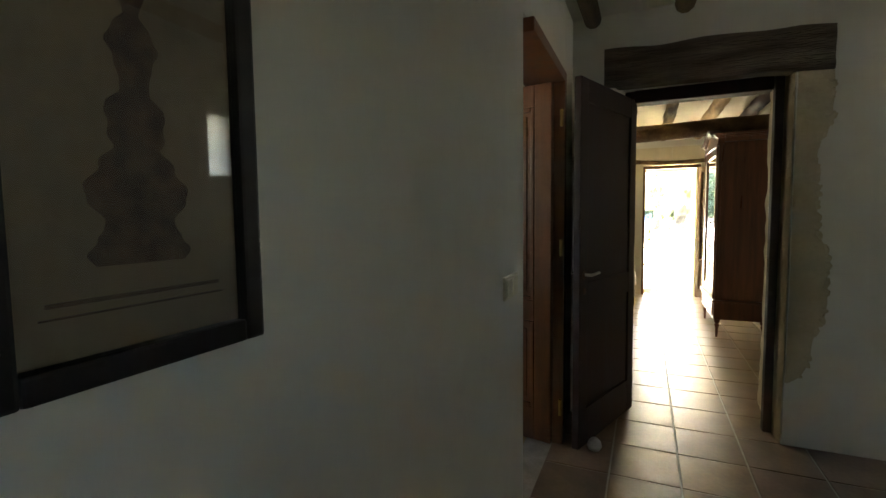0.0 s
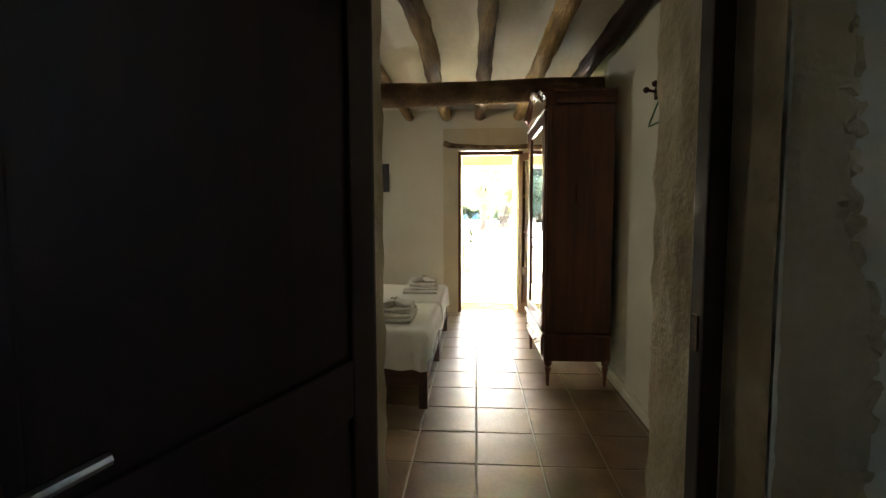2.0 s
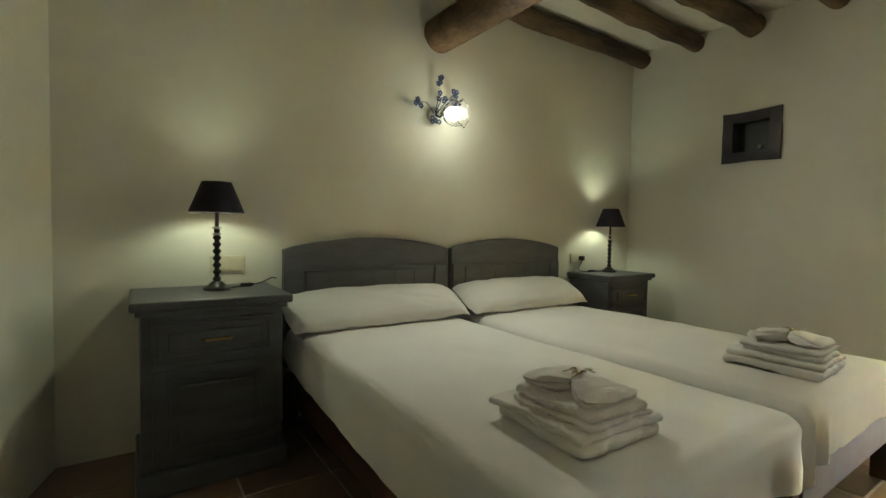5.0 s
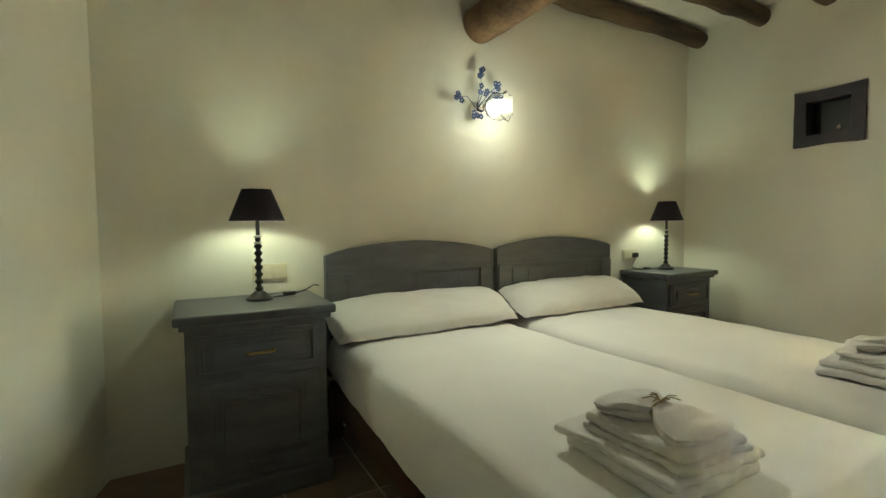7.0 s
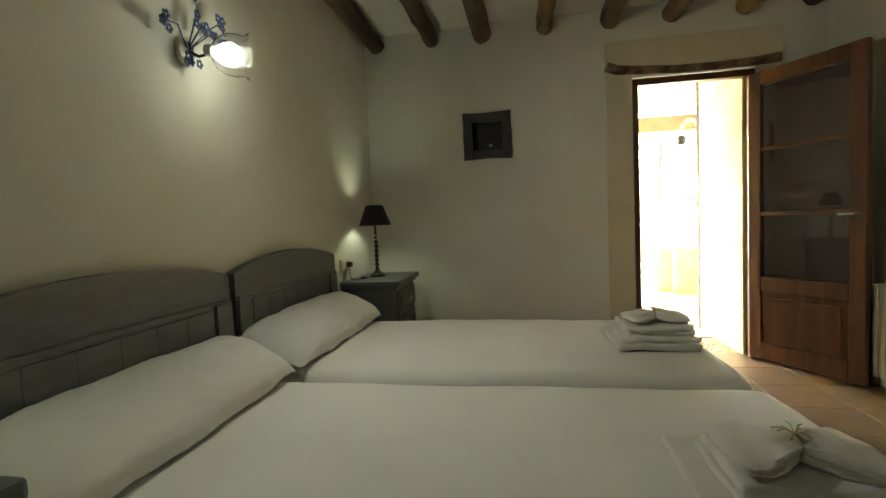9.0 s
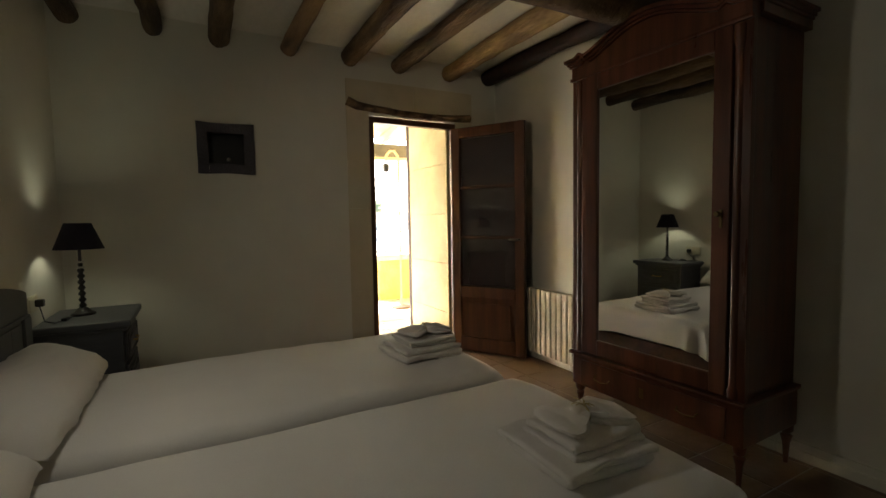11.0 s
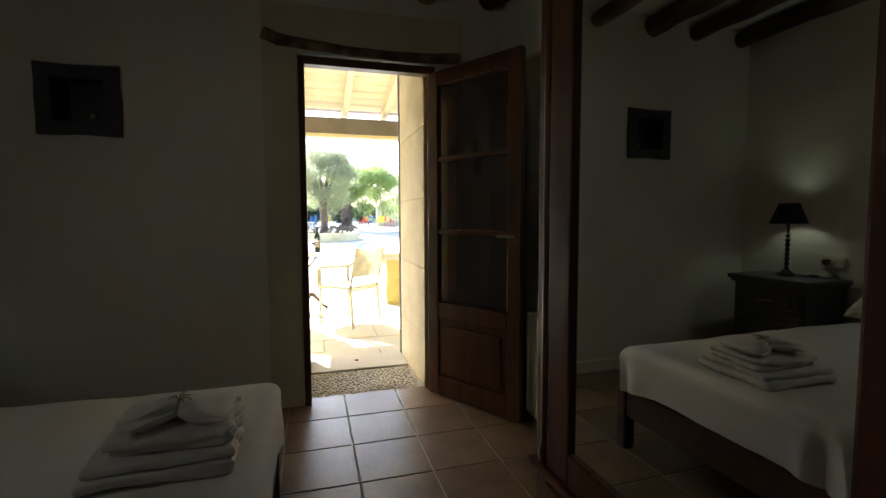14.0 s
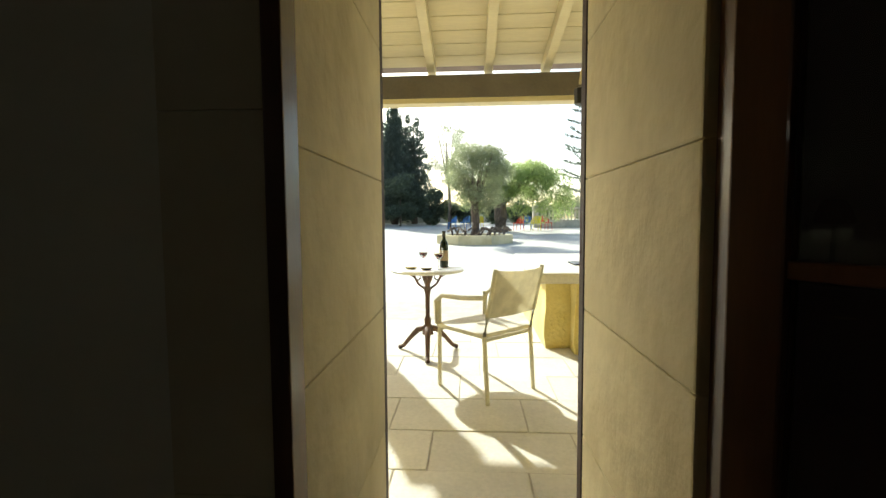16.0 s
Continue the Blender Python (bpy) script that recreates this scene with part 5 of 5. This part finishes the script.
for x, y, m, l in ((1.86, 7.56, PORCH, "small round cream candle dish"), (2.0, 7.50, SILVER, "small shiny metal saucer")):
    tagged(part("dish", lathe([(0.03, 0), (0.05, 0.012), (0.05, 0.022), (0.02, 0.02)], 20), m, None, l, True, at=Matrix.Translation((x, y, TT))), category="dish")

ch = thing("garden_chair", pose(2.459, 6.853, -0.050, 0, 0, 43), "ivory woven rattan garden armchair", "chair")
for x, y, top in ((-0.22, -0.22, 0.86), (0.22, -0.22, 0.86), (-0.22, 0.22, 0.64), (0.22, 0.22, 0.64)):
    back = y < 0
    part("leg", tube([(x, y - (0.03 if back else 0), 0.0), (x, y, 0.43)] + ([(x, y - 0.03, 0.56), (x, y - 0.10, 0.86)] if back else [(x, y, 0.62)]), 0.014, 8), RATTAN, ch, smooth=True)
bm = boxes((-0.235, 0.235, -0.22, 0.24, 0.415, 0.445), bevel=0.01)
part("seat", bm, RATTAN, ch)
bm = bmesh.new()
N, M = 22, 18
g1 = []
for i in range(N + 1):
    u = i / N * 2 - 1
    g1.append([bm.verts.new((u * 0.235, -0.245 - 0.08 * (j / M) - 0.04 * (1 - u * u) * 0.8, 0.55 + 0.29 * j / M + 0.015 * (u * u) * (j / M))) for j in range(M + 1)])
for i in range(N):
    for j in range(M):
        bm.faces.new((g1[i][j], g1[i + 1][j], g1[i + 1][j + 1], g1[i][j + 1]))
bmesh.ops.solidify(bm, geom=bm.faces[:], thickness=0.018)
part("backrest", bm, RATTAN, ch, "tightly woven curved back", True)
for x in (-0.245, 0.245):
    part("armrest", tube([(x, -0.25, 0.68), (x, -0.05, 0.655), (x, 0.16, 0.645), (x, 0.23, 0.60), (x * 0.95, 0.23, 0.44)], 0.016, 8), RATTAN, ch, smooth=True)
for y in (-0.21, 0.225):
    part("rail", tube([(-0.22, y, 0.40), (0.22, y, 0.40)], 0.012, 8), RATTAN, ch, smooth=True)

# ---- garden ----
def leaf_cloud(points, size, seed, droop=0.0, aspect=3.0):
    """Many small leaf blades at the given points."""
    r = np.random.RandomState(seed)
    n = len(points)
    p = np.array(points)
    d = r.normal(size=(n, 3))
    d[:, 2] -= droop
    d /= np.linalg.norm(d, axis=1)[:, None]
    s = np.cross(d, r.normal(size=(n, 3)))
    s /= np.linalg.norm(s, axis=1)[:, None]
    k = size * r.uniform(0.6, 1.4, n)[:, None]
    a, b = d * k, s * k / aspect
    v = np.stack([p - a * 0.5, p + b * 0.5, p + a * 0.5, p - b * 0.5], 1).reshape(-1, 3)
    f = np.arange(n * 4).reshape(-1, 4)
    me = bpy.data.meshes.new("leaves")
    me.from_pydata(v.tolist(), [], f.tolist())
    return me


def crown_points(clumps, n, seed, hollow=0.35):
    r = np.random.RandomState(seed)
    out = []
    w = np.array([c[3] * c[4] for c in clumps])
    for (x, y, z, rx, rz), m in zip(clumps, (n * w / w.sum()).astype(int)):
        d = r.normal(size=(m, 3))
        d /= np.linalg.norm(d, axis=1)[:, None]
        q = (hollow + (1 - hollow) * r.rand(m, 1) ** 0.6) * d
        out.append(q * [rx, rx, rz] + [x, y, z])
    return np.concatenate(out)


def tree(at, label, limbs, clumps, leaf, mat, n, size, seed, droop=0.0, aspect=3.0, hollow=0.35, category="tree"):
    t = thing("tree", at, label, category, "garden trees")
    bm = bmesh.new()
    pts, rad = limbs[0]
    tube(pts, rad, 10, bm)
    roughen(bm, 0.03, 3, seed)
    trunk = part("trunk", bm, BARK, t, smooth=True)
    for pts, rad in limbs[1:]:
        part("limb", tube(pts, rad, 7), BARK, trunk, smooth=True)
    me = leaf_cloud(crown_points(clumps, n, seed, hollow), size, seed, droop, aspect)
    me.materials.append(mat)
    o = new("crown", me)
    o.parent = t
    return t


def ball(seed, n, cx, cz, rx, rz, lo, hi, cy=0.0):
    r = random.Random(seed)
    out = []
    for _ in range(n):
        a, b, k = r.uniform(0, 6.283), r.uniform(-1, 1), r.uniform(0.3, 1.0) ** 0.5
        c = math.sqrt(1 - b * b)
        out.append((cx + rx * k * c * math.cos(a), cy + rx * k * c * math.sin(a), cz + rz * k * b, r.uniform(lo, hi), r.uniform(lo, hi) * 0.8))
    return out


def forks(base, height, spread, n, r0, seed):
    r = random.Random(seed)
    out = [([(0, 0, -0.05), (0.05, 0, base * 0.5), (0.0, 0.03, base)], [r0 * 1.4, r0, r0 * 0.9])]
    for k in range(n):
        a = 2 * math.pi * k / n + r.uniform(-0.4, 0.4)
        q = spread * r.uniform(0.5, 1)
        out.append(([(0, 0.03, base - 0.05), (q * 0.4 * math.cos(a), q * 0.4 * math.sin(a), base + height * 0.35), (q * math.cos(a), q * math.sin(a), base + height * r.uniform(0.7, 1))], [r0 * 0.6, r0 * 0.4, r0 * 0.12]))
    return out


tree((2.55, 21.6, rise(21.6) + 0.18), "silvery green olive tree in a round stone bed", forks(1.2, 2.2, 0.8, 6, 0.17, 1), ball(1, 170, 0.12, 2.45, 1.28, 1.35, 0.28, 0.52), None, OLIVE, 46000, 0.10, 1, -0.2, 7.0, 0.0)
bed_ = thing("planting_bed", (2.55, 21.6, rise(21.6)), "octagonal stone planting bed round the olive tree", "planting bed")
for k in range(8):
    a0, a1 = 2 * math.pi * k / 8 + 0.39, 2 * math.pi * (k + 1) / 8 + 0.39
    bm = prism([(1.55 * math.cos(a0), 1.55 * math.sin(a0)), (1.55 * math.cos(a1), 1.55 * math.sin(a1)), (1.28 * math.cos(a1), 1.28 * math.sin(a1)), (1.28 * math.cos(a0), 1.28 * math.sin(a0))], -0.12, 0.30)
    part("kerb_stone", bm, SANDSTONE, bed_)
part("soil", prism([(1.28 * math.cos(2 * math.pi * k / 8 + 0.39), 1.28 * math.sin(2 * math.pi * k / 8 + 0.39)) for k in range(8)], -0.05, 0.22), BARK, bed_)
r5 = random.Random(5)
bm = bmesh.new()
for k in range(16):
    a, q = r5.uniform(0, 6.28), r5.uniform(0.4, 1.2)
    tube([(2.55 + q * math.cos(a), 21.6 + q * math.sin(a), 0.40), (2.55 + (q + .2) * math.cos(a + .3), 21.6 + (q + .2) * math.sin(a + .3), 0.80), (2.55 + (q + .5) * math.cos(a + .5), 21.6 + (q + .45) * math.sin(a + .5), 0.66)], 0.035, 6, bm)
tagged(part("driftwood", bm, BARK, None, "gnarled dry roots and low plants in the bed", True), category="roots", kind="stuff")

tree((4.0, 28.5, rise(28.5)), "bright green weeping pepper tree", forks(1.5, 2.0, 2.2, 6, 0.36, 2), ball(2, 60, 1.0, 2.75, 2.2, 0.85, 0.40, 0.75) + [(x, y, z - 0.35, 0.42, 0.95) for x, y, z in ((2.9, -0.4, 1.8), (2.2, -0.5, 1.7), (3.6, 0, 1.8), (1.2, -0.8, 1.7), (2.6, 0, 2.4), (3.2, 0.3, 2.0), (1.8, -0.6, 2.2), (-1.2, -0.4, 2.2), (0.6, -0.9, 2.0), (3.4, -0.3, 2.5), (-1.9, 0, 2.3))], None, PEPPER, 34000, 0.15, 2, 1.6, 5.0, 0.15)
tree((1.1, 32.0, rise(32.0)), "thin grey half-bare tree behind the olive", forks(2.6, 3.7, 0.9, 9, 0.10, 3), ball(3, 44, 0.0, 4.5, 1.2, 2.0, 0.35, 0.6), None, OLIVE, 8000, 0.12, 3, 0.0, 5.0, 0.1)
tree((-3.6, 40.0, rise(40.0)), "tall dark pointed cypress", [([(0, 0, -0.05), (0, 0, 5), (0, 0, 8.5)], [0.3, 0.2, 0.05])], [(0.25 * math.sin(k * 2.1), 0.25 * math.cos(k * 2.1), 0.9 + k * 0.33, max(0.25, 2.05 * (1 - (k / 26) ** 1.9)), 0.7) for k in range(26)], None, CYPRESS, 46000, 0.24, 4, -1.2, 4.0)
tree((-2.1, 40.6, rise(40.6)), "dark ragged conifer beside the cypress", [([(0, 0, -0.05), (0, 0, 4), (0, 0, 7.5)], [0.25, 0.18, 0.05])], [(0.5 * math.sin(k * 2.4), 0.4 * math.cos(k * 2.4), 1.0 + k * 0.32, max(0.25, 1.6 * (1 - (k / 24) ** 1.4)), 0.45) for k in range(24)], None, CYPRESS, 16000, 0.26, 5, 0.2, 4.0)
tree((-5.9, 41.0, rise(41.0)), "tall dark cypress at the yard's edge", [([(0, 0, -0.05), (0, 0, 5), (0, 0, 8.0)], [0.3, 0.2, 0.05])], [(0.3 * math.sin(k * 2.1), 0.3 * math.cos(k * 2.1), 1.0 + k * 0.33, max(0.25, 1.3 * (1 - (k / 25) ** 1.8)), 0.6) for k in range(25)], None, CYPRESS, 20000, 0.26, 14, -1.2, 4.0)


def shrub(at, rx, rz, mat, n, seed, label):
    t = thing("shrub", at, label, "shrub", "garden shrubs")
    part("stem", tube([(0, 0, -0.05), (0.05, 0, rz * 0.6), (0, 0.1, rz)], [0.08, 0.06, 0.02], 6), BARK, t)
    me = leaf_cloud(crown_points(ball(seed, 16, 0, rz * 0.95, rx * 0.7, rz * 0.75, rx * 0.25, rx * 0.45), n, seed, 0.3), 0.22, seed, 0.2, 2.5)
    me.materials.append(mat)
    o = new("foliage", me)
    o.parent = t


for k, (x, y, rx, rz, m) in enumerate(((-4.8, 36.5, 1.3, 1.3, SHRUB), (-2.6, 36.2, 1.9, 2.0, SHRUB), (-0.6, 37.5, 1.5, 1.5, SHRUB), (0.9, 38.5, 1.2, 1.0, OLIVE), (2.4, 39.0, 1.4, 0.9, SHRUB), (4.3, 39.5, 1.5, 0.9, SHRUB), (6.5, 40.0, 1.5, 0.8, SHRUB), (9.2, 44, 2.0, 0.9, OLIVE), (12.5, 45, 2.2, 1.1, OLIVE), (-8.5, 38, 2.0, 1.6, SHRUB), (-12.0, 39, 2.2, 1.8, SHRUB), (16.5, 46, 2.4, 1.4, SHRUB))):
    shrub((x, y, rise(y)), rx, rz, m, 4200, 30 + k, "dense dark evergreen shrub at the yard's edge" if m is SHRUB else "pale grey-green garden shrub")
setting("wall_garden", boxes((-30, 8.6, 42.2, 42.5, 0.6, 1.55)), PAVING, "low pale garden wall behind the shrubs")

# araucaria: straight trunk with level whorls
ar = thing("tree", (10.3, 34.0, rise(34.0)), "tall Norfolk pine with level tiers of branches", "tree", "garden trees")
trunk = part("trunk", tube([(0, 0, -0.05), (0.25, 0, 5), (0.5, 0, 11.5)], [0.22, 0.16, 0.03], 10), BARK, ar, smooth=True)
pts = []
ra = np.random.RandomState(6)
for k in range(11):
    z = 2.2 + k * 0.86
    L = 3.0 * (1 - k / 13.5)
    for a in np.linspace(0, 2 * math.pi, 7)[:-1] + k * 0.4:
        ln = L * ra.uniform(0.8, 1.1)
        line = [(0.05 * z + ln * s * math.cos(a), ln * s * math.sin(a), z + 0.22 * ln * s * s) for s in (0, 0.35, 0.7, 1.0)]
        part("limb", tube(line, [0.035, 0.028, 0.02, 0.01], 5), BARK, trunk)
        for s in np.linspace(0.25, 1.0, 26):
            for _ in range(5):
                o = ra.normal(size=3) * [0.10, 0.10, 0.045] * (1.15 - 0.5 * s)
                pts.append((0.05 * z + ln * s * math.cos(a) + o[0], ln * s * math.sin(a) + o[1], z + 0.22 * ln * s * s + o[2] + 0.03))
me = leaf_cloud(pts, 0.20, 6, 0.0, 3.5)
me.materials.append(CYPRESS)
o = new("crown", me)
o.parent = ar

# balustrade
bal = thing("balustrade", (0, 33.0, rise(33.0) + 0.07), "cream stone balustrade at the yard's edge", "balustrade")
part("plinth", boxes((6.4, 16, -0.2, 0.2, -0.1, 0.42)), BALUSTER, bal)
part("handrail", boxes((6.35, 16, -0.16, 0.16, 1.08, 1.2), bevel=0.02), BALUSTER, bal)
bal_me = mesh_of("baluster", lathe([(0.06, 0.42), (0.06, 0.48), (0.035, 0.52), (0.075, 0.66), (0.05, 0.85), (0.03, 0.95), (0.06, 1.02), (0.06, 1.08)], 10), BALUSTER, True)
for k in range(40):
    q = new("baluster", bal_me)
    q.location, q.parent = (6.7 + k * 0.23, 0, 0), bal
for x in (6.5, 11.0, 15.8):
    part("post", boxes((x - 0.16, x + 0.16, -0.2, 0.2, 0.42, 1.3), bevel=0.02), BALUSTER, bal)


def yard_chair(x, y, turn, colour):
    c = thing("yard_chair", pose(x, y, rise(y), 0, 0, turn), colour + " plastic garden armchair", "chair", "coloured yard chairs")
    m = CHAIR_COLOURS[colour]
    part("seat", boxes((-0.24, 0.24, -0.24, 0.24, 0.40, 0.44), bevel=0.012), m, c)
    bm = bmesh.new()
    for k in range(9):
        a = math.pi * (k / 8)
        box(bm, -0.035, 0.035, -0.012, 0.012, 0.44, 0.62 + 0.2 * math.sin(a), Matrix.Translation((0.25 * math.cos(a), -0.02 - 0.24 * math.sin(a), 0)) @ Matrix.Rotation(a - math.pi / 2, 4, "Z"))
    part("shell_back", bm, m, c)
    for sx in (-0.2, 0.2):
        for sy in (-0.2, 0.2):
            part("leg", tube([(sx, sy, 0.40), (sx * 1.15, sy * 1.15, 0)], 0.018, 6), m, c)


for x, y, tn, c in ((5.15, 30.0, 60, "red"), (5.75, 30.9, 180, "blue"), (6.05, 29.6, 10, "yellow"), (6.75, 30.2, -70, "red"), (1.3, 31.5, 100, "blue"), (2.9, 31.0, 20, "yellow"), (2.1, 31.8, 60, "blue")):
    yard_chair(x, y, tn, c)

# ---- terrace paving ----
pv = random.Random(3)
rows_ = [5.445, 5.77, 6.17, 6.62, 7.07, 7.53, 8.0, 8.46, 8.93]
for a, b in zip(rows_, rows_[1:]):
    x = -1.2 + pv.uniform(0, 0.5)
    while x < 6.0:
        w = pv.uniform(0.48, 0.78)
        t = part("paving_slab", boxes((x + 0.004, x + w - 0.004, a + 0.004, b - 0.004, -0.072, -0.050 + pv.uniform(-.003, .003)), bevel=0.004), PAVING, terrace)
        x += w

# ---- floor tiles ----
tile_me = mesh_of("tile", boxes((-0.1585, 0.1585, -0.1655, 0.1655, -0.014, 0.0), bevel=0.003), TILE)
floor_ob = bpy.data.objects["floor"]
for i in range(-7, 6):
    for j in range(-17, 11):
        x, y = 2.246 + (i + 0.5) * 0.325, 0.887 + (j + 0.5) * 0.339
        if (0.0 < x < 3.4 and 0.0 < y < 4.6) or (1.5 < x < 3.9 and -3.4 < y <= 0.0):
            t = new("tile", tile_me)
            t.location, t.parent = (x, y, 0), floor_ob
